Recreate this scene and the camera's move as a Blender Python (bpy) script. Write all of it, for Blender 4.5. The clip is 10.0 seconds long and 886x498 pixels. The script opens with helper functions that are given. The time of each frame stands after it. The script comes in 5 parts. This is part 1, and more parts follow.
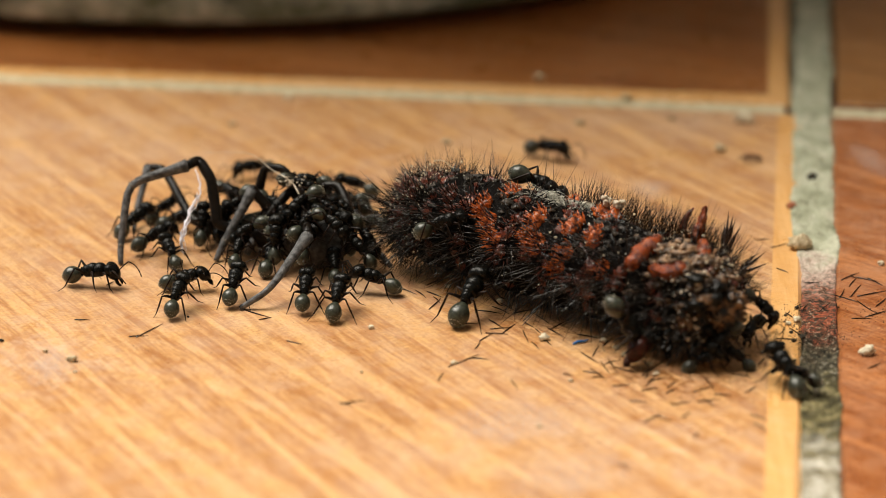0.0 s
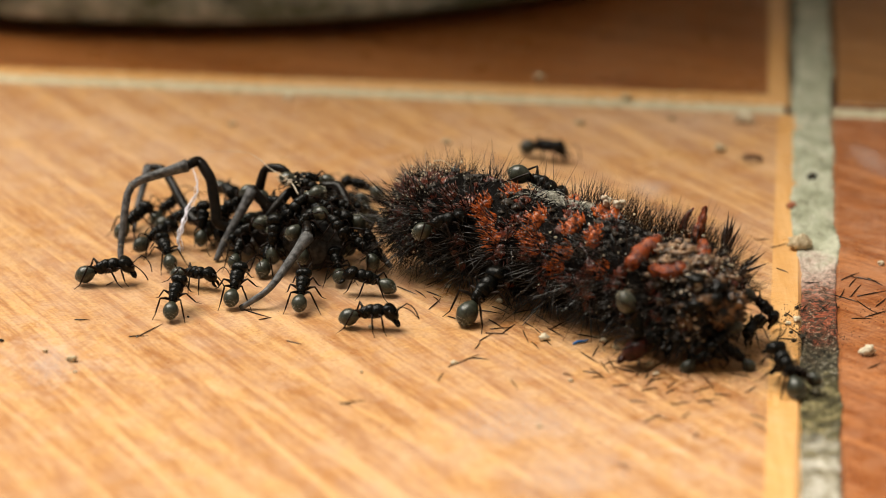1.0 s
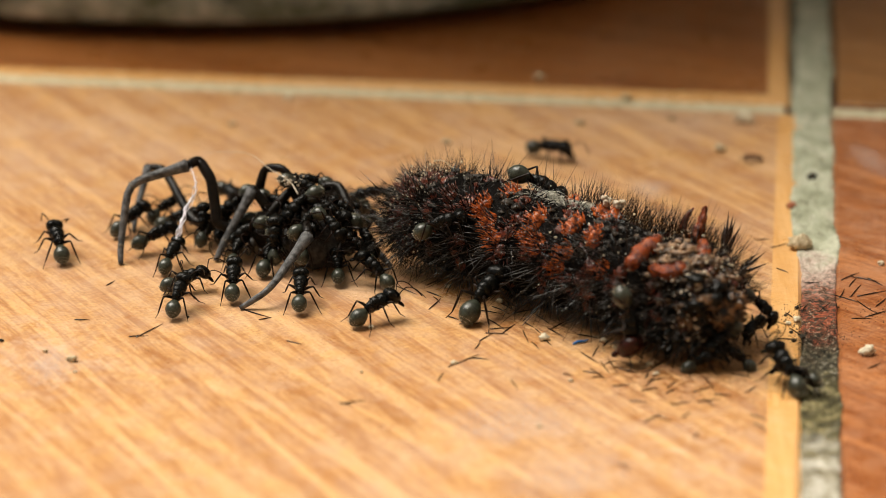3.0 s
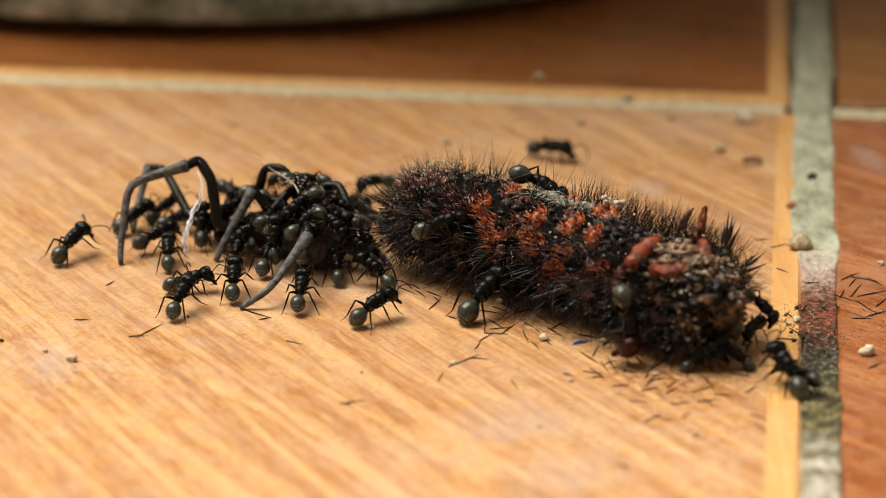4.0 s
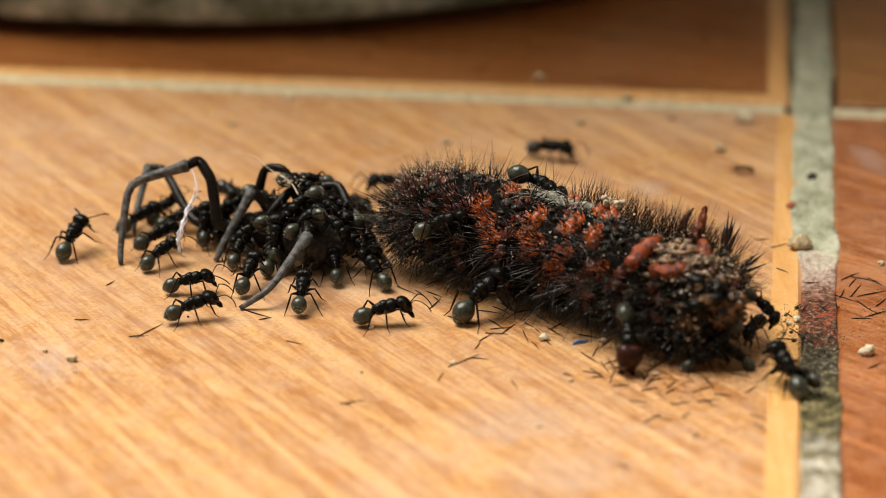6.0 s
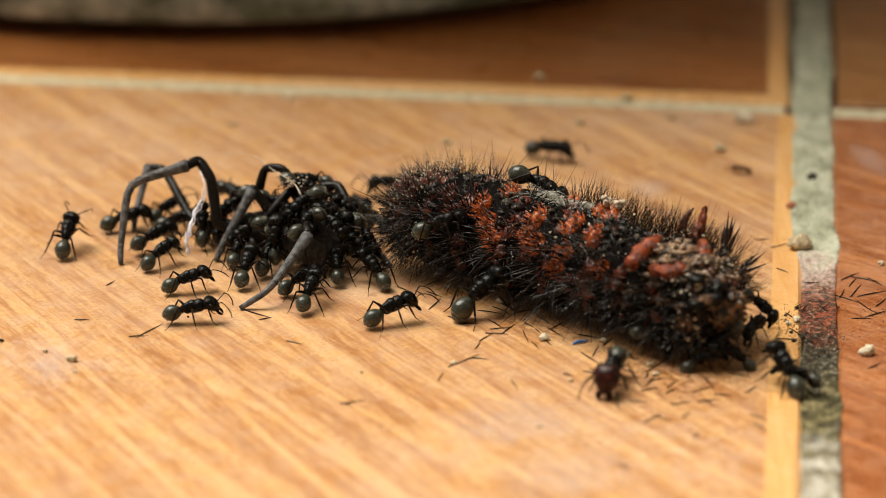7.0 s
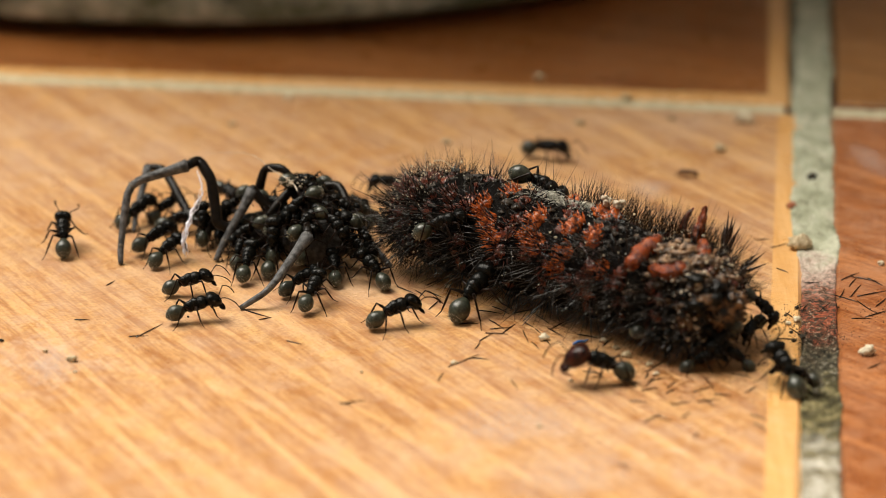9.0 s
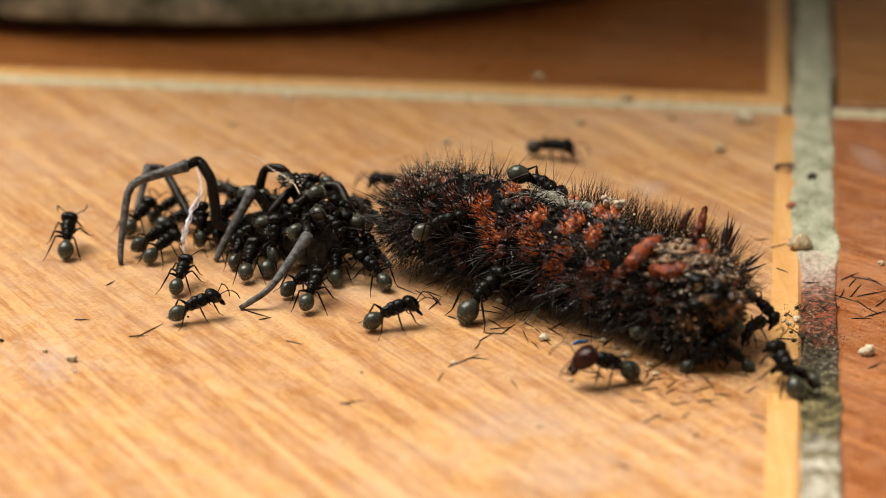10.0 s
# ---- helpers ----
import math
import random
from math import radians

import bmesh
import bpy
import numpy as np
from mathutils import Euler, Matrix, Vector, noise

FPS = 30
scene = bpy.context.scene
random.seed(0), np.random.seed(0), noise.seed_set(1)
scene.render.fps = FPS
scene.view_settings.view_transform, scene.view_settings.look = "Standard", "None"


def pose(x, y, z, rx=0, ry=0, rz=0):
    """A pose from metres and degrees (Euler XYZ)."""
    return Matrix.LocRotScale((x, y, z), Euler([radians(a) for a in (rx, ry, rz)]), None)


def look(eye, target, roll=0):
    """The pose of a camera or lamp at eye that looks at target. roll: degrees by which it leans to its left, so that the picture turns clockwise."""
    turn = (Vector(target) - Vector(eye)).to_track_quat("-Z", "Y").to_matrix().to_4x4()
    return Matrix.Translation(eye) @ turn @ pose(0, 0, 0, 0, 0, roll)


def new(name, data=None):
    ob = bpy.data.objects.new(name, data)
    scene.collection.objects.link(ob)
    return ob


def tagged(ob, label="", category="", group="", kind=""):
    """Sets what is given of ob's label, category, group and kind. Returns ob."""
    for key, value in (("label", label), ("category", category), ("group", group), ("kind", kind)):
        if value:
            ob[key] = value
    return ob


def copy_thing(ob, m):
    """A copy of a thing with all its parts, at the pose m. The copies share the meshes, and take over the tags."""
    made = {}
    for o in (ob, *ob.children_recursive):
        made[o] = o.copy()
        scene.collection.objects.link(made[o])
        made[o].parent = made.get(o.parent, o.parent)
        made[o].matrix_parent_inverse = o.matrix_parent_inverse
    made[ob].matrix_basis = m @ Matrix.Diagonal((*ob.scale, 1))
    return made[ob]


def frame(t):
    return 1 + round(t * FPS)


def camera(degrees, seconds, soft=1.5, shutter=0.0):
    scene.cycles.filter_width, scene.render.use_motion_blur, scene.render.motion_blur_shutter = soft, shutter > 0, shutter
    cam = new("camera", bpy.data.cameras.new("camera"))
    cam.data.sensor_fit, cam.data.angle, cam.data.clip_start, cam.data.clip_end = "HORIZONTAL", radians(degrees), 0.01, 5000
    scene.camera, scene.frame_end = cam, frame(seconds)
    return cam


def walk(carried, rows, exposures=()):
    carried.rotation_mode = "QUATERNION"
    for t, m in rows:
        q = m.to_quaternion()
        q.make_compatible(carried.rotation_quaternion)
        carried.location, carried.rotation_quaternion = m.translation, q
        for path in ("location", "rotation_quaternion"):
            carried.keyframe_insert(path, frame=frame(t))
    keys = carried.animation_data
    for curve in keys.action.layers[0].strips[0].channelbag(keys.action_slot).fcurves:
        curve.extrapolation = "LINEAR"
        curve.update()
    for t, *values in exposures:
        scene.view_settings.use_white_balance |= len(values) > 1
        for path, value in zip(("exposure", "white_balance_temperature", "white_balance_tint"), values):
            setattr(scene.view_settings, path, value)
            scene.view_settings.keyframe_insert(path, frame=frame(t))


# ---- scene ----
# A tiled porch floor: ants at a dead spider and a dead bristly caterpillar. Lengths below are in mm unless said otherwise.
MM = 0.001


def mm(*v):
    return Vector(v) * MM


cam = camera(19.9, 10.0, soft=0.35)
EYE = pose(0, -0.27961, 0.10733, 69.000, 0, 0)
walk(cam, [(0.0, EYE), (10.0, EYE)], exposures=[(0.0, 0.38), (10.0, 0.38)])
cam.data.dof.use_dof = True
cam.data.dof.focus_distance = 0.2830
cam.data.dof.aperture_fstop = 18.0

# ---- light: a bright open sky, softened by thin cloud, from above, the left and behind the pot ----
SUN_HIGH, SUN_TURN = 65, -60          # degrees above the ground; from +y towards +x
world = bpy.data.worlds.new("sky")
scene.world = world
world.use_nodes = True
wn = world.node_tree
sky = wn.nodes.new("ShaderNodeTexSky")
sky.sky_type = "NISHITA"
sky.sun_disc = False
sky.sun_elevation = radians(SUN_HIGH)
sky.sun_rotation = radians(SUN_TURN)
sky.dust_density = 3.0
soft_sky = wn.nodes.new("ShaderNodeHueSaturation")      # thin cloud takes most of the blue
soft_sky.inputs["Saturation"].default_value = 0.35
wn.links.new(sky.outputs[0], soft_sky.inputs["Color"])
wn.links.new(soft_sky.outputs[0], wn.nodes["Background"].inputs[0])
wn.nodes["Background"].inputs[1].default_value = 0.052
sun = new("sun", bpy.data.lights.new("sun", "SUN"))
sun.data.energy = 4.8
sun.data.angle = radians(42)
sun.data.color = (1.0, 0.93, 0.80)
sx = Vector((math.sin(radians(SUN_TURN)) * math.cos(radians(SUN_HIGH)), math.cos(radians(SUN_TURN)) * math.cos(radians(SUN_HIGH)), math.sin(radians(SUN_HIGH))))
sun.matrix_world = look(sx * 3, (0, 0, 0))


# ---- materials ----
class Nodes:
    """A short way to write a node material."""

    def __init__(self, name):
        self.m = bpy.data.materials.new(name)
        self.m.use_nodes = True
        self.t = self.m.node_tree
        self.b = self.t.nodes["Principled BSDF"]
        self.c = self.t.nodes.new("ShaderNodeTexCoord").outputs["Object"]

    def n(self, kind, **kw):
        return self.t.nodes.new("ShaderNode" + kind)

    def link(self, a, b):
        self.t.links.new(a, b)

    def mapping(self, scale=(1, 1, 1), turn=0.0, shift=(0, 0, 0), vec=None):
        m = self.n("Mapping")
        m.inputs["Scale"].default_value = scale
        m.inputs["Rotation"].default_value = (0, 0, radians(turn))
        m.inputs["Location"].default_value = shift
        self.link(vec or self.c, m.inputs["Vector"])
        return m.outputs[0]

    def noise(self, scale, detail=4, rough=0.55, vec=None):
        x = self.n("TexNoise")
        x.inputs["Scale"].default_value = scale
        x.inputs["Detail"].default_value = detail
        x.inputs["Roughness"].default_value = rough
        self.link(vec or self.c, x.inputs["Vector"])
        return x.outputs[0]

    def ramp(self, fac, *stops):
        r = self.n("ValToRGB")
        e = r.color_ramp.elements
        while len(e) < len(stops):
            e.new(0.5)
        for k, (p, col) in zip(e, stops):
            k.position = p
            k.color = (*col, 1) if not isinstance(col, (int, float)) else (col, col, col, 1)
        self.link(fac, r.inputs[0])
        return r.outputs[0]

    def mix(self, fac, a, b, mode="MIX"):
        x = self.n("Mix")
        x.data_type = "RGBA"
        x.blend_type = mode
        for sock, v in ((x.inputs[0], fac), (x.inputs[6], a), (x.inputs[7], b)):
            if isinstance(v, (int, float)):
                sock.default_value = v
            elif isinstance(v, tuple):
                sock.default_value = (*v, 1)
            else:
                self.link(v, sock)
        return x.outputs[2]

    def math(self, op, a, b=0.0):
        x = self.n("Math")
        x.operation = op
        for sock, v in ((x.inputs[0], a), (x.inputs[1], b)):
            if isinstance(v, (int, float)):
                sock.default_value = v
            else:
                self.link(v, sock)
        return x.outputs[0]

    def bump(self, h, dist, strength=1.0):
        x = self.n("Bump")
        x.inputs["Strength"].default_value = strength
        x.inputs["Distance"].default_value = dist
        self.link(h, x.inputs["Height"])
        self.link(x.outputs[0], self.b.inputs["Normal"])

    def set(self, **kw):
        for k, v in kw.items():
            s = self.b.inputs[k.replace("_", " ")]
            if isinstance(v, (int, float)):
                s.default_value = v
            elif isinstance(v, tuple):
                s.default_value = (*v, 1) if len(v) == 3 else v
            else:
                self.link(v, s)
        return self


def plain(name, dark, light, rough=0.5, scale=2500, bump=0.00004, sheen=0.0, spec=0.5, spread=(0.35, 0.68)):
    k = Nodes(name)
    f = k.noise(scale, 5)
    k.set(Base_Color=k.ramp(f, (spread[0], dark), (spread[1], light)), Roughness=rough, Sheen_Weight=sheen, Specular_IOR_Level=spec)
    k.set(Sheen_Roughness=0.5)
    k.bump(k.noise(scale * 2.3, 3), bump)
    return k.m


def tile_glaze(name, deep, mid, pale, turn, milk, wear=1.0):
    """Glazed floor tile printed with a wood grain: long streaks, fine cross lines, cloudy wear."""
    k = Nodes(name)
    info = k.n("ObjectInfo")
    warp = k.n("VectorMath")
    warp.operation = "ADD"
    k.link(k.c, warp.inputs[0])
    cmb = k.n("CombineXYZ")
    k.link(k.math("MULTIPLY", info.outputs["Random"], 3.0), cmb.inputs[2])
    k.link(cmb.outputs[0], warp.inputs[1])
    v = warp.outputs[0]
    turned = k.mapping((1, 1, 1), turn, vec=v)
    coarse = k.noise(1.0, 3, 0.5, k.mapping((22, 420, 1), vec=turned))
    fine = k.noise(1.0, 5, 0.65, k.mapping((70, 1500, 1), vec=turned))
    base = k.ramp(k.math("ADD", k.math("MULTIPLY", coarse, 0.5), k.math("MULTIPLY", fine, 0.5)), (0.38, deep), (0.48, mid), (0.62, pale))
    wave = k.noise(1.0, 2, 0.5, k.mapping((3600, 700, 1), vec=turned))
    base = k.mix(k.math("MULTIPLY", k.ramp(wave, (0.46, 0.0), (0.54, 1.0)), 0.6), base, deep)
    dash = k.noise(1.0, 3, 0.6, k.mapping((260, 2600, 1), vec=turned))
    base = k.mix(k.math("MULTIPLY", k.ramp(dash, (0.50, 0.0), (0.60, 1.0)), 0.52), base, pale)
    vein = k.noise(1.0, 2, 0.5, k.mapping((20, 380, 1), shift=(3.1, 1.7, 0), vec=turned))
    ridge = k.math("SUBTRACT", 1.0, k.math("MULTIPLY", k.math("ABSOLUTE", k.math("SUBTRACT", vein, 0.5)), 14.0))
    torn = k.ramp(k.noise(1.0, 4, 0.7, k.mapping((230, 900, 1), vec=turned)), (0.40, 0.0), (0.60, 1.0))
    base = k.mix(k.math("MULTIPLY", k.math("MULTIPLY", k.ramp(ridge, (0.0, 0.0), (0.8, 1.0)), torn), 0.5), base, tuple(min(0.85, x * 1.12 + 0.03) for x in pale))
    band = k.noise(1.0, 1, 0.4, k.mapping((7, 150, 1), shift=(7.7, 4.2, 0), vec=turned))
    stripe = k.math("SUBTRACT", 1.0, k.math("MULTIPLY", k.math("ABSOLUTE", k.math("SUBTRACT", band, 0.5)), 34.0))
    base = k.mix(k.math("MULTIPLY", k.math("MULTIPLY", k.ramp(stripe, (0.0, 0.0), (0.35, 1.0)), k.math("ADD", k.math("MULTIPLY", torn, 0.5), 0.5)), 0.75), base, tuple(min(0.85, x * 1.08 + 0.01) for x in pale))
    mottle = k.noise(330, 5, 0.7, v)
    base = k.mix(k.math("MULTIPLY", k.ramp(mottle, (0.42, 0.0), (0.62, 1.0)), 0.24), base, milk)
    gritty = k.noise(2300, 3, 0.7, v)
    base = k.mix(k.math("MULTIPLY", k.ramp(gritty, (0.48, 0.0), (0.60, 1.0)), 0.34), base, deep)
    cloud = k.noise(30, 6, 0.65, v)
    base = k.mix(k.math("MULTIPLY", k.ramp(cloud, (0.50, 0.0), (0.70, 0.34)), wear), base, milk)
    specks = k.noise(900, 2, 0.5, v)
    base = k.mix(k.ramp(specks, (0.70, 0.0), (0.78, 0.55)), base, tuple(x * 0.35 for x in deep))
    lime = k.math("MULTIPLY", k.ramp(k.noise(26, 3, 0.5, v), (0.57, 0.0), (0.68, 1.0)), k.ramp(k.noise(700, 4, 0.7, v), (0.46, 0.0), (0.62, 0.7)))
    base = k.mix(k.math("MULTIPLY", lime, wear * 0.3), base, (0.72, 0.60, 0.50))
    rough = k.ramp(k.noise(140, 5, 0.6, v), (0.3, 0.24), (0.7, 0.42))
    k.set(Base_Color=base, Roughness=rough, Specular_IOR_Level=0.32)
    k.bump(k.math("ADD", k.math("MULTIPLY", fine, 0.6), k.math("MULTIPLY", k.noise(1500, 3, 0.5, v), 0.5)), 0.00014)
    return k.m


GLAZE = tile_glaze("amber_tile", (0.340, 0.147, 0.050), (0.436, 0.204, 0.076), (0.635, 0.374, 0.156), 50, (0.57, 0.43, 0.34))
GLAZE_RED = tile_glaze("russet_tile", (0.150, 0.042, 0.008), (0.24, 0.074, 0.014), (0.34, 0.125, 0.028), 20, (0.30, 0.15, 0.06), 0.15)
GLAZE_UMBER = tile_glaze("umber_tile", (0.19, 0.075, 0.016), (0.29, 0.120, 0.028), (0.38, 0.175, 0.050), 20, (0.34, 0.20, 0.09), 0.15)
GLAZE_SIDE = tile_glaze("rust_tile", (0.16, 0.043, 0.011), (0.27, 0.080, 0.020), (0.43, 0.165, 0.052), 37, (0.50, 0.28, 0.17), 0.4)
EDGE = tile_glaze("tile_edge", (0.58, 0.29, 0.085), (0.64, 0.34, 0.115), (0.68, 0.39, 0.15), 84, (0.68, 0.45, 0.24))
CLAY = plain("fired_clay", (0.30, 0.10, 0.05), (0.42, 0.16, 0.08), 0.85, 900)


def cement(worn=False):
    k = Nodes("worn_cement_grout" if worn else "cement_grout")
    big = k.noise(150, 5, 0.6)
    base = k.ramp(big, (0.33, (0.28, 0.295, 0.20)), (0.5, (0.44, 0.455, 0.33)), (0.66, (0.58, 0.585, 0.45)))
    base = k.mix(k.ramp(k.noise(480, 5, 0.75), (0.56, 0.0), (0.66, 0.7)), base, (0.10, 0.085, 0.045))
    base = k.mix(k.ramp(k.noise(620, 4, 0.7), (0.56, 0.0), (0.66, 0.75)), base, (0.66, 0.63, 0.52))
    if worn:
        sep = k.n("SeparateXYZ")
        k.link(k.c, sep.inputs[0])
        jag = k.math("ADD", k.math("MULTIPLY", k.math("SUBTRACT", k.noise(220, 6, 0.75), 0.5), 0.022), sep.outputs[1])
        pos = k.math("MULTIPLY", k.math("ADD", jag, 0.126), 4.88)      # 0 at -126 mm, 0.61 at the corner
        grain = k.noise(1500, 4, 0.7)
        red = k.ramp(grain, (0.40, (0.035, 0.008, 0.004)), (0.55, (0.27, 0.038, 0.010)), (0.68, (0.44, 0.12, 0.05)))
        lime = k.ramp(grain, (0.3, (0.40, 0.30, 0.23)), (0.6, (0.72, 0.64, 0.55)))
        soil = k.ramp(grain, (0.38, (0.006, 0.005, 0.004)), (0.56, (0.06, 0.05, 0.028)), (0.66, (0.34, 0.31, 0.25)))
        moss = k.ramp(k.noise(520, 6, 0.75), (0.36, (0.022, 0.019, 0.008)), (0.50, (0.125, 0.108, 0.045)), (0.58, (0.30, 0.25, 0.115)), (0.66, (0.55, 0.47, 0.24)))
        shards = k.ramp(k.noise(430, 5, 0.75), (0.34, (0.05, 0.04, 0.02)), (0.46, (0.30, 0.26, 0.17)), (0.53, (0.58, 0.54, 0.44)), (0.64, (0.74, 0.70, 0.61)))
        front = k.math("MULTIPLY", k.math("ADD", jag, 0.1617), 7.9)     # 0 at -162 mm
        base = k.mix(k.ramp(front, (0.58, 1.0), (0.64, 0.0)), base, moss)
        base = k.mix(k.ramp(front, (0.40, 1.0), (0.48, 0.0)), base, shards)
        base = k.mix(k.ramp(pos, (0.285, 0.0), (0.305, 0.92), (0.335, 0.92), (0.365, 0.0)), base, lime)
        base = k.mix(k.ramp(pos, (0.20, 0.0), (0.225, 0.95), (0.285, 0.9), (0.32, 0.45), (0.35, 0.0)), base, red)
        base = k.mix(k.ramp(pos, (0.16, 0.25), (0.20, 0.85), (0.225, 0.9), (0.25, 0.0)), base, soil)
        base = k.mix(k.math("MULTIPLY", k.ramp(pos, (0.0, 0.0), (0.14, 0.3), (0.20, 0.8), (0.285, 0.8), (0.33, 0.15)), k.ramp(k.noise(900, 4, 0.7), (0.48, 0.0), (0.55, 1.0))), base, soil)
    k.set(Base_Color=base, Roughness=0.93, Specular_IOR_Level=0.2)
    k.bump(k.noise(1000, 6, 0.7), 0.0004)
    return k.m


CEMENT = cement()
CREAM = plain("cream_grout", (0.40, 0.35, 0.22), (0.64, 0.57, 0.40), 0.9, 700, 0.0002, 0.0, 0.2)
WORN = cement(True)
SOIL = plain("black_soil", (0.012, 0.010, 0.007), (0.06, 0.05, 0.03), 0.95, 1600, 0.0002)
GRIT = plain("sand_grain", (0.36, 0.27, 0.15), (0.66, 0.56, 0.38), 0.8, 2600, 0.0001)
PALEGRIT = plain("pale_grain", (0.52, 0.44, 0.30), (0.75, 0.68, 0.52), 0.75, 2600, 0.0001)
ANT = plain("ant_cuticle", (0.001, 0.001, 0.0008), (0.006, 0.006, 0.0047), 0.24, 4200, 0.00004, 0.0, 0.14)
ANTLEG = plain("ant_leg", (0.004, 0.0024, 0.0015), (0.018, 0.009, 0.0055), 0.34, 3000, 0.00001, 0.0, 0.12)


def gaster_skin():
    """Grey-green dusting on black, with a pale hem at the back of each plate."""
    k = Nodes("ant_gaster")
    sep = k.n("SeparateXYZ")
    k.link(k.c, sep.inputs[0])
    saw = k.math("FRACT", k.math("MULTIPLY", sep.outputs[0], 1850.0))
    base = k.ramp(k.noise(5200, 4), (0.34, (0.009, 0.010, 0.0062)), (0.70, (0.048, 0.054, 0.035)))
    base = k.mix(k.ramp(saw, (0.03, 0.16), (0.12, 0.0)), base, (0.07, 0.075, 0.055))
    k.set(Base_Color=base, Roughness=k.ramp(k.noise(2600, 4), (0.35, 0.30), (0.65, 0.40)), Specular_IOR_Level=0.5)
    k.bump(k.noise(5200, 4), 0.000025)
    return k.m


GASTER = gaster_skin()
REDHEAD = plain("ant_red_head", (0.004, 0.0015, 0.001), (0.050, 0.010, 0.005), 0.28, 2200, 0.00003, 0.0, 0.2)
BROWNANT = plain("brown_ant", (0.06, 0.022, 0.008), (0.15, 0.06, 0.022), 0.4, 4000, 0.00002)
EYEMAT = plain("ant_eye", (0.006, 0.006, 0.006), (0.012, 0.012, 0.012), 0.2, 5000, 0.0)
HAIR = plain("pale_hair", (0.36, 0.33, 0.24), (0.60, 0.56, 0.44), 0.5, 3000, 0.0)
SPIDER = plain("spider_leg", (0.038, 0.038, 0.039), (0.165, 0.164, 0.166), 0.5, 1500, 0.00016, 0.0, 0.2)
SPIDERDARK = plain("spider_femur", (0.0025, 0.002, 0.0015), (0.011, 0.0075, 0.005), 0.28, 1800, 0.00005, 0.0, 0.16)
SPIDERPALE = plain("spider_abdomen", (0.011, 0.0105, 0.010), (0.066, 0.062, 0.058), 0.6, 2200, 0.00008, 0.0, 0.2)
JOINTMAT = plain("joint_skin", (0.07, 0.065, 0.055), (0.17, 0.155, 0.13), 0.6, 3000, 0.00003)
SKIN = plain("caterpillar_skin", (0.0012, 0.001, 0.0009), (0.005, 0.0035, 0.0025), 0.5, 1800, 0.0002, 0.0, 0.04)
TUBER = plain("red_tubercle", (0.05, 0.008, 0.002), (0.52, 0.108, 0.016), 0.2, 1700, 0.0001, 0.0, 0.55, (0.38, 0.60))
FLESH = plain("dried_flesh", (0.07, 0.011, 0.002), (0.30, 0.055, 0.008), 0.14, 1700, 0.00026, 0.0, 0.45, (0.36, 0.60))
AMBER = plain("amber_bead", (0.10, 0.045, 0.012), (0.46, 0.26, 0.10), 0.25, 1500, 0.0001, 0.0, 0.5)
TUBERDARK = plain("dark_tubercle", (0.012, 0.003, 0.0015), (0.20, 0.032, 0.007), 0.32, 1800, 0.0001)
BRISTLE = plain("black_bristle", (0.0015, 0.0013, 0.001), (0.004, 0.003, 0.0024), 0.14, 1500, 0.0, 0.0, 0.45)
# lighter copy of the black bristle: glints put into the colour
GLINTBRISTLE = plain("glint_bristle", (0.015, 0.013, 0.012), (0.15, 0.138, 0.127), 0.2, 1500, 0.0, 0.0, 0.4)
BROWNBRISTLE = plain("brown_bristle", (0.006, 0.003, 0.002), (0.035, 0.014, 0.006), 0.3, 1500, 0.0, 0.0, 0.15)
CRUST = plain("brown_crust", (0.002, 0.0015, 0.001), (0.20, 0.105, 0.048), 0.16, 1100, 0.0003, 0.0, 0.45, (0.42, 0.66))
SCRAP = plain("dried_scrap", (0.004, 0.0035, 0.003), (0.075, 0.058, 0.042), 0.34, 1500, 0.0002, 0.0, 0.3, (0.42, 0.68))
GREYDUST = plain("grey_dust", (0.24, 0.235, 0.19), (0.56, 0.54, 0.46), 0.95, 1900, 0.0002)
SILK = plain("silk", (0.70, 0.70, 0.82), (0.86, 0.86, 0.92), 0.45, 3000, 0.0, 0.2)
BLUE = plain("blue_fibre", (0.01, 0.10, 0.42), (0.03, 0.22, 0.62), 0.5, 3000, 0.0)
TAN = plain("tan_crust", (0.03, 0.014, 0.007), (0.36, 0.22, 0.12), 0.34, 1300, 0.0002, 0.0, 0.5, (0.38, 0.64))
FILM = plain("pale_skin_film", (0.42, 0.34, 0.24), (0.66, 0.58, 0.46), 0.4, 2500, 0.0001)


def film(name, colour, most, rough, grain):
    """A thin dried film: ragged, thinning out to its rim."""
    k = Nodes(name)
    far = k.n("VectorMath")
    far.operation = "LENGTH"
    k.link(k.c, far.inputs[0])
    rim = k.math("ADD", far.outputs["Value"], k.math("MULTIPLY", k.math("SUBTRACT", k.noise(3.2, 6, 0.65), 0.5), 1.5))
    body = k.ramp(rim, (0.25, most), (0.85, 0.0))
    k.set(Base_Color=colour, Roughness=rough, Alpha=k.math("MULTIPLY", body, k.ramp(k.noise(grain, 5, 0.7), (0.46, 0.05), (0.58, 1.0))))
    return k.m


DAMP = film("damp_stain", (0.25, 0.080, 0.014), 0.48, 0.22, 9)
LIME = film("lime_smear", (0.64, 0.55, 0.50), 0.5, 0.6, 34)


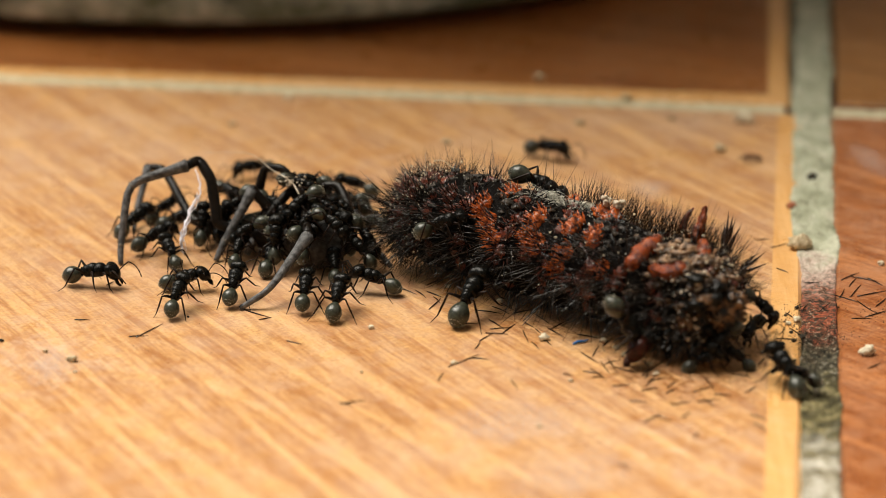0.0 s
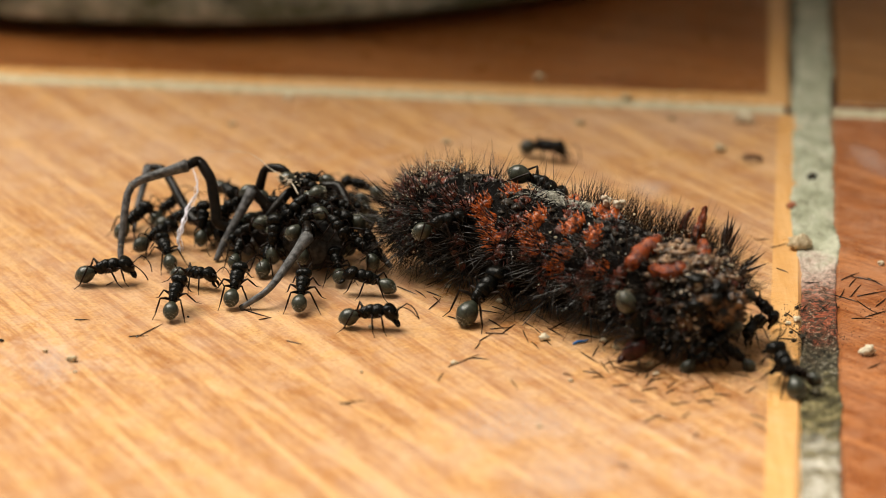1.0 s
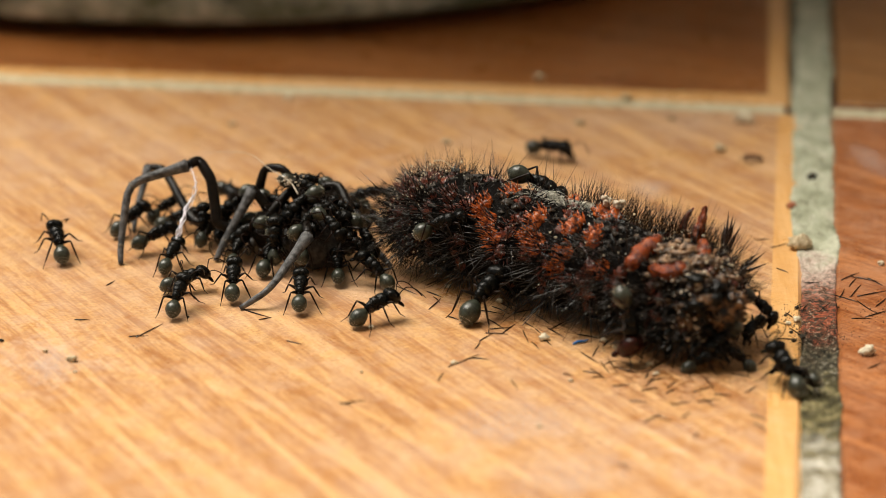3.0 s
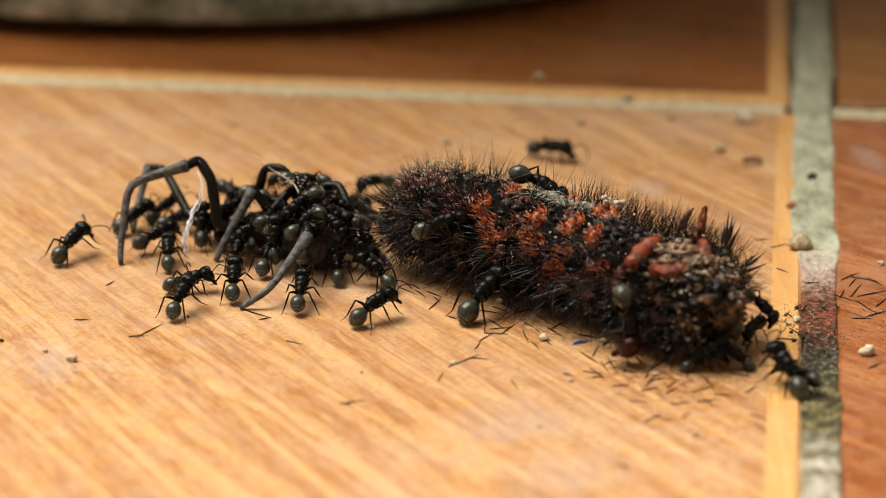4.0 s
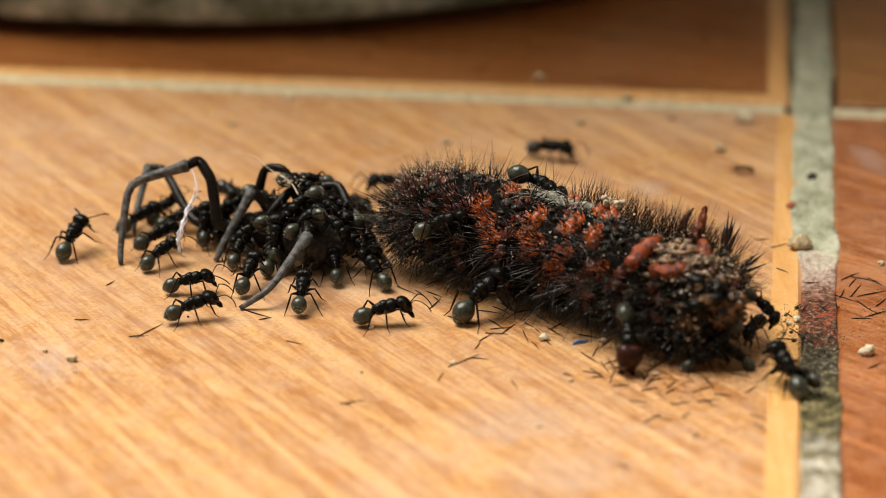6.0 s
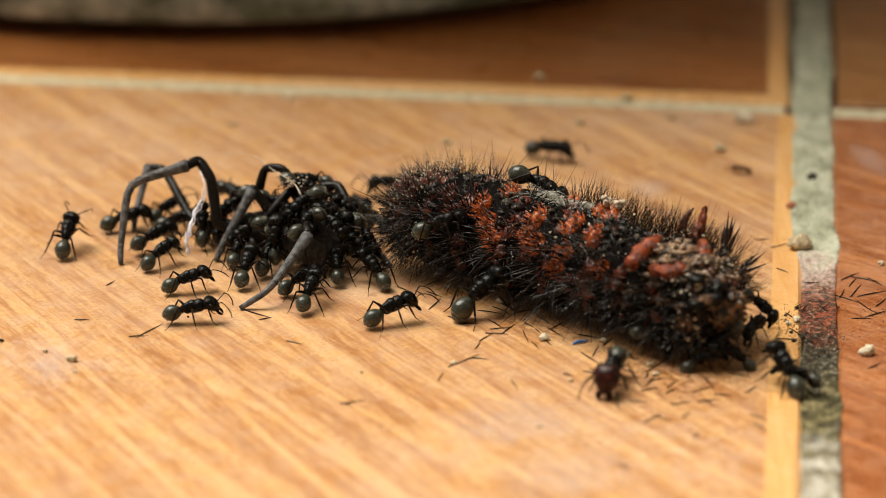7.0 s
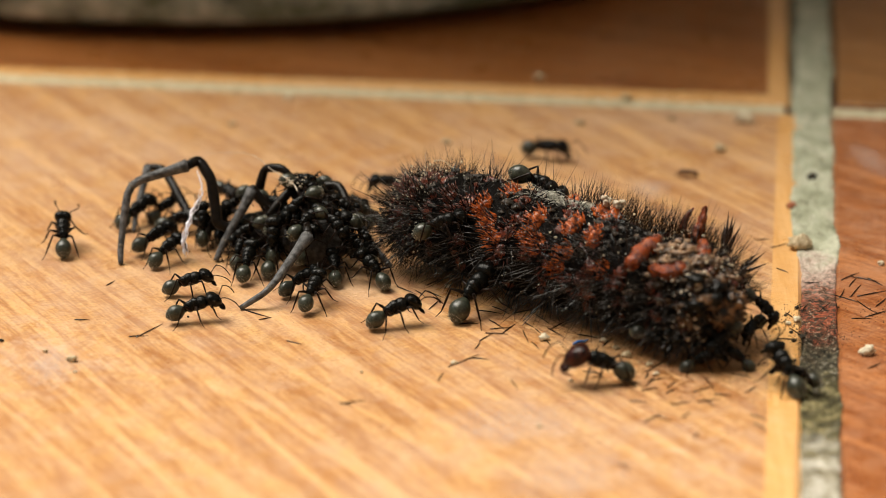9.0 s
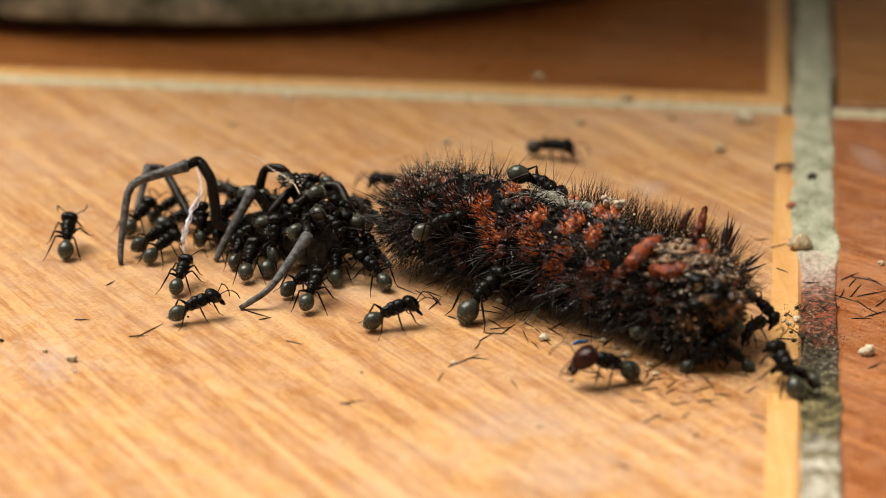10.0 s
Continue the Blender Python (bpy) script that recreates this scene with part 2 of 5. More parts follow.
def pot_cement():
    k = Nodes("mossy_cement")
    base = k.ramp(k.noise(80, 6, 0.7), (0.38, (0.12, 0.16, 0.145)), (0.50, (0.40, 0.48, 0.46)), (0.60, (0.72, 0.80, 0.80)))
    base = k.mix(k.ramp(k.noise(70, 6, 0.65), (0.50, 0.0), (0.62, 0.85)), base, (0.09, 0.12, 0.06))
    k.set(Base_Color=base, Roughness=0.9, Specular_IOR_Level=0.25)
    k.bump(k.noise(240, 6, 0.6), 0.0012)
    return k.m


POTMAT = pot_cement()
PLASTER = plain("plaster", (0.30, 0.27, 0.22), (0.42, 0.38, 0.32), 0.9, 30, 0.002)


def earth():
    k = Nodes("bare_earth")
    base = k.ramp(k.noise(2.5, 8, 0.65), (0.3, (0.10, 0.075, 0.05)), (0.7, (0.19, 0.15, 0.10)))
    k.set(Base_Color=base, Roughness=0.95)
    k.bump(k.noise(30, 6), 0.02)
    return k.m


EARTH = earth()


# ---- mesh tools: all in mm ----
def part(name, bm, material, parent=None, label="", at=(0, 0, 0), smooth=True, kind=""):
    """Links a bmesh, drawn in mm, as one mesh object with its origin at `at` (mm)."""
    me = bpy.data.meshes.new(name)
    bmesh.ops.recalc_face_normals(bm, faces=bm.faces)
    bmesh.ops.scale(bm, vec=(MM, MM, MM), verts=bm.verts)
    bm.to_mesh(me)
    bm.free()
    for f in me.polygons:
        f.use_smooth = smooth
    for m in material if isinstance(material, (list, tuple)) else [material]:
        me.materials.append(m)
    ob = new(name, me)
    ob.location = mm(*at)
    if parent:
        ob.parent = parent
    if label:
        ob["label"] = label
    if kind:
        ob["kind"] = kind
    return ob


def shared(name, me, parent, m, label=""):
    """Another object on the same mesh; m is its pose (mm in translation)."""
    ob = new(name, me)
    ob.parent = parent
    m = m.copy()
    m.translation *= MM
    ob.matrix_basis = m
    if name in ("bristle_tuft", "spine_tuft"):
        ob["kind"] = "stuff"
    if label:
        ob["label"] = label
    return ob


def thing(name, label, category, at=(0, 0, 0), group=""):
    ob = new(name)
    ob.empty_display_size = 0.002
    ob.location = mm(*at)
    return tagged(ob, label, category, group)


def blob(bm, c, r, rot=None, seg=14, rings=9, warp=None):
    """An ellipsoid at c with half axes r; warp(v) reshapes the unit sphere's point first."""
    def put(p):
        if warp:
            p = warp(p)
        p = Vector((p.x * r[0], p.y * r[1], p.z * r[2]))
        return bm.verts.new((rot @ p if rot else p) + Vector(c))

    rows = []
    for k in range(1, rings):
        a = math.pi * k / rings
        rows.append([put(Vector((math.cos(a), math.sin(a) * math.cos(6.2831853 * q / seg), math.sin(a) * math.sin(6.2831853 * q / seg)))) for q in range(seg)])
    north, south = put(Vector((1, 0, 0))), put(Vector((-1, 0, 0)))
    for q in range(seg):
        n = (q + 1) % seg
        bm.faces.new((north, rows[0][q], rows[0][n]))
        bm.faces.new((south, rows[-1][n], rows[-1][q]))
        for r0, r1 in zip(rows, rows[1:]):
            bm.faces.new((r0[q], r1[q], r1[n], r0[n]))
    return [v for row in rows for v in row] + [north, south]


def curve_pts(pts, sub=4):
    """A smooth run through the points; each is a tuple of any length."""
    a = [np.array(p, float) for p in pts]
    a = [2 * a[0] - a[1]] + a + [2 * a[-1] - a[-2]]
    out = []
    for i in range(1, len(a) - 2):
        p0, p1, p2, p3 = a[i - 1:i + 3]
        for k in range(sub):
            t = k / sub
            out.append(0.5 * ((2 * p1) + (p2 - p0) * t + (2 * p0 - 5 * p1 + 4 * p2 - p3) * t * t + (3 * p1 - p0 - 3 * p2 + p3) * t ** 3))
    return out + [a[-2]]


def tube(bm, pts, n=8, ridge=0.0):
    """A tube through points (x, y, z, radius), closed at both ends."""
    rows = []
    P = [Vector(p[:3]) for p in pts]
    ref = Vector((0.13, 0.21, 0.97))
    for i, p in enumerate(pts):
        d = (P[min(i + 1, len(P) - 1)] - P[max(i - 1, 0)]).normalized()
        if abs(d.dot(ref)) > 0.95:
            ref = Vector((0.9, 0.3, 0.1))
        a = d.cross(ref).normalized()
        b = a.cross(d)
        ref = b
        rows.append([bm.verts.new(P[i] + (a * math.cos(6.28318 * k / n) + b * math.sin(6.28318 * k / n)) * p[3] * (1 + ridge * (k % 2))) for k in range(n)])
    for r0, r1 in zip(rows, rows[1:]):
        for k in range(n):
            bm.faces.new((r0[k], r0[(k + 1) % n], r1[(k + 1) % n], r1[k]))
    bm.faces.new(rows[0][::-1])
    bm.faces.new(rows[-1])


def needle(bm, a, b, r, bend=0.0, n=3):
    """A thin pointed bristle from a to b."""
    a, b = Vector(a), Vector(b)
    d = (b - a).normalized()
    s = d.cross(Vector((0.31, 0.17, 0.94))).normalized()
    u = d.cross(s)
    mid = a.lerp(b, 0.55) + s * bend
    rows = []
    for p, q in ((a, r), (mid, r * 0.8)):
        rows.append([bm.verts.new(p + (s * math.cos(6.28318 * k / n) + u * math.sin(6.28318 * k / n)) * q) for k in range(n)])
    tip = bm.verts.new(b)
    for k in range(n):
        j = (k + 1) % n
        bm.faces.new((rows[0][k], rows[0][j], rows[1][j], rows[1][k]))
        bm.faces.new((rows[1][k], rows[1][j], tip))


def crumb(bm, c, r, rng, seg=7, rings=5):
    """An uneven lump."""
    o = Vector((rng.uniform(-50, 50), rng.uniform(-50, 50), rng.uniform(-50, 50)))
    for v in blob(bm, (0, 0, 0), (1, 1, 1), seg=seg, rings=rings):
        k = 1 + 0.6 * noise.noise(v.co * 1.3 + o) + 0.4 * noise.noise(v.co * 3.1 + o)
        v.co = Vector((v.co.x * r[0], v.co.y * r[1], v.co.z * r[2])) * k + Vector(c)


# ---- setting: ground, floor slab, tiles, grout ----
ground_bm = bmesh.new()
bmesh.ops.create_grid(ground_bm, x_segments=24, y_segments=24, size=900000)
ground = tagged(part("ground", ground_bm, EARTH, at=(0, 0, -120)), "bare brown earth around the porch", "ground", kind="structure")

FLOOR_TURN = -7.7        # degrees by which the tile rows are turned
FT = Matrix.Rotation(radians(FLOOR_TURN), 4, "Z")
CORNER = Vector((47.93, 51.68, 0))     # back right corner of the tile that carries the animals
TILE, WIDE, NARROW = 300.0, 5.5, 4.5

slab_bm = bmesh.new()
bmesh.ops.create_cube(slab_bm, size=1.0)
for v in slab_bm.verts:
    v.co = Vector((v.co.x * 2760, v.co.y * 2760, -9 + (v.co.z - 0.5) * 111))
floor = tagged(part("floor", slab_bm, CEMENT, smooth=False), "porch floor of glazed wood-grain tiles in grey cement", "floor", kind="structure")
floor.matrix_basis = Matrix.Translation(CORNER * MM) @ FT


def tile_mesh(name, glaze, borders, seed, rim=None):
    """A tile with its origin at the top's centre; borders: widths of the pale edge (left, right, front, back)."""
    rng = random.Random(seed)
    h = TILE / 2
    bm = bmesh.new()
    xs = sorted({-h, -h + 0.5, -h + 0.5 + borders[0], h - 0.5 - borders[1], h - 0.5, h})
    ys = sorted({-h, -h + 0.5, -h + 0.5 + borders[2], h - 0.5 - borders[3], h - 0.5, h})
    def cut(v):
        out = []
        for a, b in zip(v, v[1:]):
            k = 24 if b - a > 50 else 1
            out += [a + (b - a) * i / k for i in range(k)]
        return out + [v[-1]]
    xs, ys = cut(xs), cut(ys)
    grid = []
    for y in ys:
        row = []
        for x in xs:
            e = min(h - abs(x), h - abs(y))
            z = -0.45 if e < 0.01 else 0.0
            jx = rng.uniform(-0.12, 0.12) if e < 0.6 else 0
            row.append(bm.verts.new((x + (jx if abs(x) > h - 0.6 else 0), y + (jx if abs(y) > h - 0.6 else 0), z)))
        grid.append(row)
    for j in range(len(ys) - 1):
        for i in range(len(xs) - 1):
            f = bm.faces.new((grid[j][i], grid[j][i + 1], grid[j + 1][i + 1], grid[j + 1][i]))
            cx, cy = (xs[i] + xs[i + 1]) / 2, (ys[j] + ys[j + 1]) / 2
            pale = (borders[0] and cx < -h + 0.5 + borders[0]) or (borders[1] and cx > h - 0.5 - borders[1]) or (borders[2] and cy < -h + 0.5 + borders[2]) or (borders[3] and cy > h - 0.5 - borders[3])
            f.material_index = 1 if pale else 0
    ring = [grid[0][i] for i in range(len(xs))] + [grid[j][-1] for j in range(1, len(ys))] + [grid[-1][i] for i in range(len(xs) - 2, -1, -1)] + [grid[j][0] for j in range(len(ys) - 2, 0, -1)]
    low = [bm.verts.new((v.co.x, v.co.y, -8.5)) for v in ring]
    for k in range(len(ring)):
        j = (k + 1) % len(ring)
        f = bm.faces.new((ring[k], low[k], low[j], ring[j]))
        f.material_index = 2
    ob = part(name, bm, [glaze, rim or EDGE, CLAY], floor, smooth=False)
    return ob


def tile_place(i, j):
    """Centre of tile i columns to the right and j rows back, in the floor's own frame (mm)."""
    return ((i - 0.5) * TILE + i * WIDE, (j - 0.5) * TILE + j * NARROW, 0.0)


main_tile = tile_mesh("tile", GLAZE, (0, 3.0, 0, 0), 1)
back_tile = tile_mesh("tile", GLAZE_RED, (0, 2.5, 3.6, 0), 2)
side_tile = tile_mesh("tile", GLAZE_SIDE, (0, 0, 0, 0), 3)
plain_tile = tile_mesh("tile", GLAZE_UMBER, (0, 0, 0, 0), 4)
for ob, (i, j), (dx, dy) in ((main_tile, (0, 0), (1.7, 0.4)), (back_tile, (0, 1), (-0.2, 0.2)), (side_tile, (1, 0), (0.0, 0.0)), (plain_tile, (1, 1), (0.7, 1.6))):
    ob.location = mm(*(Vector(tile_place(i, j)) + Vector((dx, dy, 0))))       # laid by eye, not quite in line
    if ob is back_tile:
        askew = Matrix.Rotation(radians(0.75), 3, "Z")
        ob.location += mm(150, -150, 0) - askew @ mm(150, -150, 0)
        ob.rotation_euler = askew.to_euler()
    ob["label"] = "amber wood-grain glazed tile" if ob is main_tile else "russet wood-grain glazed tile"
for i in range(-3, 5):
    for j in range(-3, 5):
        if (i, j) not in ((0, 0), (0, 1), (1, 0), (1, 1)):
            shared("tile", (main_tile if (i + j) % 2 else plain_tile).data, floor, Matrix.Translation(tile_place(i, j)))


def grout_strip():
    """The wide joint: rough cement with ragged lips, hollows and a worn red stretch, from the front to the far tile."""
    bm = bmesh.new()
    n, m = 520, 20
    rows = []
    for a in range(n + 1):
        y = -170 + 300 * a / n
        lay = min(max((y + 60) / 14, 0), 1)          # the cement laps over the amber tile towards the back
        lo = 1.55 - 1.45 * lay + 0.5 * noise.noise(Vector((3.1, y * 0.12, 0))) + 0.25 * noise.noise(Vector((9, y * 0.6, 0)))
        hi = WIDE + 0.12 + 0.9 * max(0.0, noise.noise(Vector((17.3, y * 0.07, 0)))) + 0.2 * noise.noise(Vector((1.7, y * 0.5, 0)))
        row = []
        for b in range(m + 1):
            s = b / m
            x = lo + (hi - lo) * s
            z = 0.06 + 0.36 * noise.noise(Vector((x * 0.45, y * 0.2, 2))) + 0.34 * noise.noise(Vector((x * 1.2, y * 1.0, 7))) + 0.22 * noise.noise(Vector((x * 3, y * 3, 1)))
            hollow = -0.6 * math.exp(-((y + 88) / 10) ** 2)
            z = z + hollow * math.sin(math.pi * s) - 0.05 + 0.2 * lay * (1 - s)
            if b in (0, m):
                z = -0.6
            row.append(bm.verts.new((x, y, z)))
        rows.append(row)
    for r0, r1 in zip(rows, rows[1:]):
        for b in range(m):
            bm.faces.new((r0[b], r0[b + 1], r1[b + 1], r1[b]))
    return tagged(part("grout", bm, WORN, floor), "rough grey-green cement joint, worn red in one stretch")


grout_strip()


def thin_joint():
    bm = bmesh.new()
    rows = []
    for a in range(301):
        x = -200 + 330 * a / 300
        if 0 < x < WIDE:
            continue
        row = []
        for b in range(7):
            y = -0.1 + (NARROW + 0.2) * b / 6
            z = -0.05 + 0.12 * noise.noise(Vector((x * 0.4, y, 5))) + 0.08 * noise.noise(Vector((x * 2, y * 2, 3)))
            row.append(bm.verts.new((x, y, z - (0.4 if b in (0, 6) else 0))))
        rows.append((x, row))
    for (x0, r0), (x1, r1) in zip(rows, rows[1:]):
        if x1 - x0 < 3:
            for b in range(6):
                bm.faces.new((r0[b], r0[b + 1], r1[b + 1], r1[b]))
    return part("grout", bm, CREAM, floor, "thin pale cream joint")


thin_joint()


# ---- unseen: house wall behind the camera, side wall, porch roof, low back wall ----
def slab(name, lo, hi, mat, label, category):
    b = bmesh.new()
    bmesh.ops.create_cube(b, size=1.0)
    for v in b.verts:
        v.co = Vector([lo[i] + (hi[i] - lo[i]) * (v.co[i] + 0.5) for i in range(3)])
    bmesh.ops.bevel(b, geom=b.edges[:], offset=8, segments=2, affect="EDGES")
    ob = tagged(part(name, b, mat, smooth=False), label, category, kind="structure")
    ob.matrix_basis = FT          # the house stands square to its floor
    return ob


slab("wall_house", (-1900, -1420, -9), (1330, -1290, 2600), PLASTER, "plain plastered house wall behind the porch", "wall")
slab("wall_side", (1340, -1420, -9), (1470, 1200, 2600), PLASTER, "plain plastered side wall of the porch", "wall")
# added out of view: keeps the low sky from reflecting in the far tiles
slab("wall_garden", (-1330, 1240, -9), (1330, 1360, 800), PLASTER, "plain low wall added out of view to block low sky reflections", "wall")
slab("ceiling", (-400, -1420, 2610), (1470, -900, 2720), PLASTER, "plain plastered porch ceiling", "ceiling")


# ---- the cement plant pot at the back ----
def plant_pot(at):
    prof = [(120, 0.0), (120.5, 1.7), (131, 2.0), (135.5, 2.6), (137, 4.0), (137.5, 6.0), (138.5, 20), (142, 60), (147, 105), (154, 108), (155, 126), (147, 129), (141, 125), (138, 105), (0.1, 103)]
    prof = [(r - 34 if r > 1 else r, z * 1.9 if z > 5 else z) for r, z in prof]
    bm = bmesh.new()
    n = 120
    rows = []
    for r, z in prof:
        row = []
        for k in range(n):
            a = 2 * math.pi * k / n
            d = 1.1 * noise.noise(Vector((math.cos(a) * 5, math.sin(a) * 5, z * 0.05))) if r > 1 else 0
            row.append(bm.verts.new(((r + d) * math.cos(a), (r + d) * math.sin(a), z)))
        rows.append(row)
    for r0, r1 in zip(rows, rows[1:]):
        for k in range(n):
            bm.faces.new((r0[k], r0[(k + 1) % n], r1[(k + 1) % n], r1[k]))
    bm.faces.new(rows[0][::-1])
    bm.faces.new(rows[-1])
    pot = thing("plant_pot", "round grey cement plant pot with a mossy foot on the tiles", "plant pot", at)
    part("pot_body", bm, POTMAT, pot)
    soil = bmesh.new()
    bmesh.ops.create_circle(soil, cap_ends=True, radius=106, segments=48)
    part("soil", soil, SOIL, pot, "dark potting soil", (0, 0, 203))
    return pot


plant_pot((-38.4, 189.6, 0))


# ---- the dead caterpillar ----
CAT_PATH = [(-5.15, -3.27, 4.57, 2.98), (-2.1, -4.37, 5.5, 4.9), (2.99, -7.84, 6.0, 5.7), (12.4, -15.87, 5.9, 5.85), (20.74, -23.19, 5.53, 5.53), (27.01, -28.79, 5.27, 5.27), (31.03, -31.21, 4.31, 3.94)]      # x, y, height of the axis, radius
CAT = curve_pts(CAT_PATH, 30)


def cat_frame(s):
    """Point, radius, forward, side (towards the viewer's front) and up on the axis at s from 0 (tail) to 1 (head)."""
    k = s * (len(CAT) - 1)
    i = min(int(k), len(CAT) - 2)
    p = CAT[i] + (CAT[i + 1] - CAT[i]) * (k - i)
    j0, j1 = max(i - 4, 0), min(i + 5, len(CAT) - 1)
    d = Vector(CAT[j1][:3] - CAT[j0][:3]).normalized()
    side = d.cross(Vector((0, 0, 1))).normalized()
    up = side.cross(d)
    return Vector(p[:3]), float(p[3]), d, side, up


SEGMENTS = 12


def cat_radius(s, r):
    e = min(s, 1 - s)
    r = r * math.sqrt(max(0.0, 1 - (1 - min(e / 0.085, 1)) ** 2))
    return r * (1 - 0.075 * abs(math.cos(math.pi * SEGMENTS * s)) ** 6)


def caterpillar():
    cat = thing("caterpillar", "dead black bristly caterpillar with red tubercles lying on the tiles", "caterpillar")
    rng = random.Random(5)
    bm = bmesh.new()
    n, m = 150, 30
    rows = []
    for a in range(n + 1):
        s = a / n
        p, r, d, side, up = cat_frame(s)
        r = max(cat_radius(s, r), 0.15)
        row = []
        for k in range(m):
            t = 2 * math.pi * k / m
            q = side * math.sin(t) + up * math.cos(t)
            rr = r * (1 + 0.05 * noise.noise((p + q * r) * 0.7) + 0.03 * noise.noise((p + q * r) * 2.2))
            w = p + q * rr
            w.z = max(w.z, 0.12)
            row.append(bm.verts.new(w))
        rows.append(row)
    for r0, r1 in zip(rows, rows[1:]):
        for k in range(m):
            bm.faces.new((r0[k], r0[(k + 1) % m], r1[(k + 1) % m], r1[k]))
    bm.faces.new(rows[0][::-1])
    bm.faces.new(rows[-1])
    part("body", bm, SKIN, cat, "black wrinkled skin")

    def wart(r, h, seed, long=1.0):
        g = random.Random(seed)
        b = bmesh.new()
        o = Vector((g.uniform(0, 90), g.uniform(0, 90), 0))
        def shape(p):
            k = 1 + 0.36 * noise.noise(p * 1.7 + o) + 0.30 * noise.noise(p * 4.3 + o)
            w = (1 - 0.42 * max(0.0, p.z)) * k
            return Vector((p.x * w * long, p.y * w, p.z * k))
        blob(b, (0, 0, h * 0.30), (r, r, h * 0.80), seg=18, rings=14, warp=shape)
        return b

    def tuft(count, lo, hi, spread, seed, lean=0.0, thick=0.0):
        g = random.Random(seed)
        b = bmesh.new()
        for _ in range(count):
            a = g.uniform(0, 6.28318)
            tilt = spread * math.sqrt(g.random())
            L = g.uniform(lo, hi) * (1.25 - 0.5 * tilt / spread)
            dirn = Vector((math.sin(tilt) * math.cos(a) + lean, math.sin(tilt) * math.sin(a), math.cos(tilt))).normalized()
            root = Vector((1.0 * math.cos(a) * tilt, 1.0 * math.sin(a) * tilt, 0.0))
            needle(b, root, root + dirn * L, thick or g.uniform(0.032, 0.066), g.uniform(-0.12, 0.12))
        return b

    low = [part("tubercle", wart(0.7, 0.6, 20 + i), TUBERDARK, cat) for i in range(3)]
    kinds = {"low": low}
    big = low
    fur = {
        "sparse": [part("bristle_tuft", tuft(17, 1.2, 3.2, 1.1, 30 + i), BRISTLE, big[0]) for i in range(3)],
        "dense": [part("bristle_tuft", tuft(19, 2.4, 6.0, 1.15, 40 + i), BRISTLE, big[0]) for i in range(5)],
        "red": [part("spine_tuft", tuft(20, 0.8, 1.8, 0.8, 60 + i, 0.25, 0.075), TUBERDARK, big[0]) for i in range(3)],
        "brown": [part("bristle_tuft", tuft(44, 2.0, 5.0, 0.85, 50 + i, 0.0, 0.03), BROWNBRISTLE, big[0]) for i in range(3)],
    }
    rows_of = [(41, "low"), (63, "low"), (80, "low"), (98, "low"), (16, "low"), (118, "low"), (-8, "low"), (-32, "low"), (-58, "low"), (-90, "low")]
    for seg in range(SEGMENTS):
        for deg, kind in rows_of:
            s = (seg + 0.5) / SEGMENTS + rng.uniform(-0.012, 0.012)
            s = min(max(s, 0.02), 0.975)
            p, r, d, side, up = cat_frame(s)
            r = cat_radius(s, r)
            t = radians(deg + rng.uniform(-5, 5))
            nrm = side * math.sin(t) + up * math.cos(t)
            end = max(0.0, 0.16 - s) / 0.16 - max(0.0, s - 0.86) / 0.14
            nrm = (nrm - d * 0.9 * end).normalized()
            pos = p + (side * math.sin(t) + up * math.cos(t)) * r * 0.95
            if pos.z < 0.6:
                continue
            x = nrm.cross(up + Vector((0.01, 0, 0))).normalized()
            rot = Matrix((x, nrm.cross(x), nrm)).transposed().to_4x4()
            m4 = Matrix.Translation(pos) @ rot @ Matrix.Rotation(rng.uniform(1.2, 1.95), 4, "Z")
            w = shared("tubercle", rng.choice(kinds[kind]).data, cat, m4)
            sc = rng.uniform(0.9, 1.3)
            w.scale = (sc * rng.uniform(0.8, 1.2), sc * rng.uniform(0.8, 1.2), sc * rng.uniform(0.7, 1.1))
            if 10 < deg < 44 or deg == -8:
                f = rng.choice(fur["sparse"])
            elif deg < -20:
                f = rng.choice(fur["brown"])
            else:
                f = rng.choice(fur["dense"])
            shared("bristle_tuft", f.data, w, Matrix.Identity(4))
            if 38 < deg < 110 and rng.random() < 0.35:
                shared("spine_tuft", rng.choice(fur["red"]).data, w, Matrix.Identity(4), "short dark red spines")
            if deg > 30 and seg < 11 and rng.random() < 0.4:
                m5 = Matrix.Translation((0.9, 0.2, -0.2)) @ Matrix.Rotation(rng.uniform(0, 6.28), 4, "Z")
                shared("bristle_tuft", rng.choice(fur["dense"]).data, w, m5)
    # the red tubercles: a waxy core set thickly with short glossy spines that lean to the tail
    def red_wart(r, h, spines, reach, seed, lean):
        g = random.Random(seed)
        b = wart(r * 0.78, h * 0.75, seed, 1.3)
        for _ in range(spines):
            a, q = g.uniform(0, 6.28318), math.sqrt(g.random())
            u, v = q * math.cos(a), q * math.sin(a)
            root = Vector((u * r * 1.3, v * r * 0.75, h * (0.35 - 0.45 * q * q)))
            aim = Vector((u * 0.75 + g.gauss(0, 0.16), v * 0.55 + lean + g.gauss(0, 0.16), 0.9 + g.gauss(0, 0.15))).normalized()
            needle(b, root, root + aim * g.uniform(0.55, 1.1) * reach * (1.15 - 0.4 * q), g.uniform(0.075, 0.14), g.uniform(-0.1, 0.1), 4)
        return b

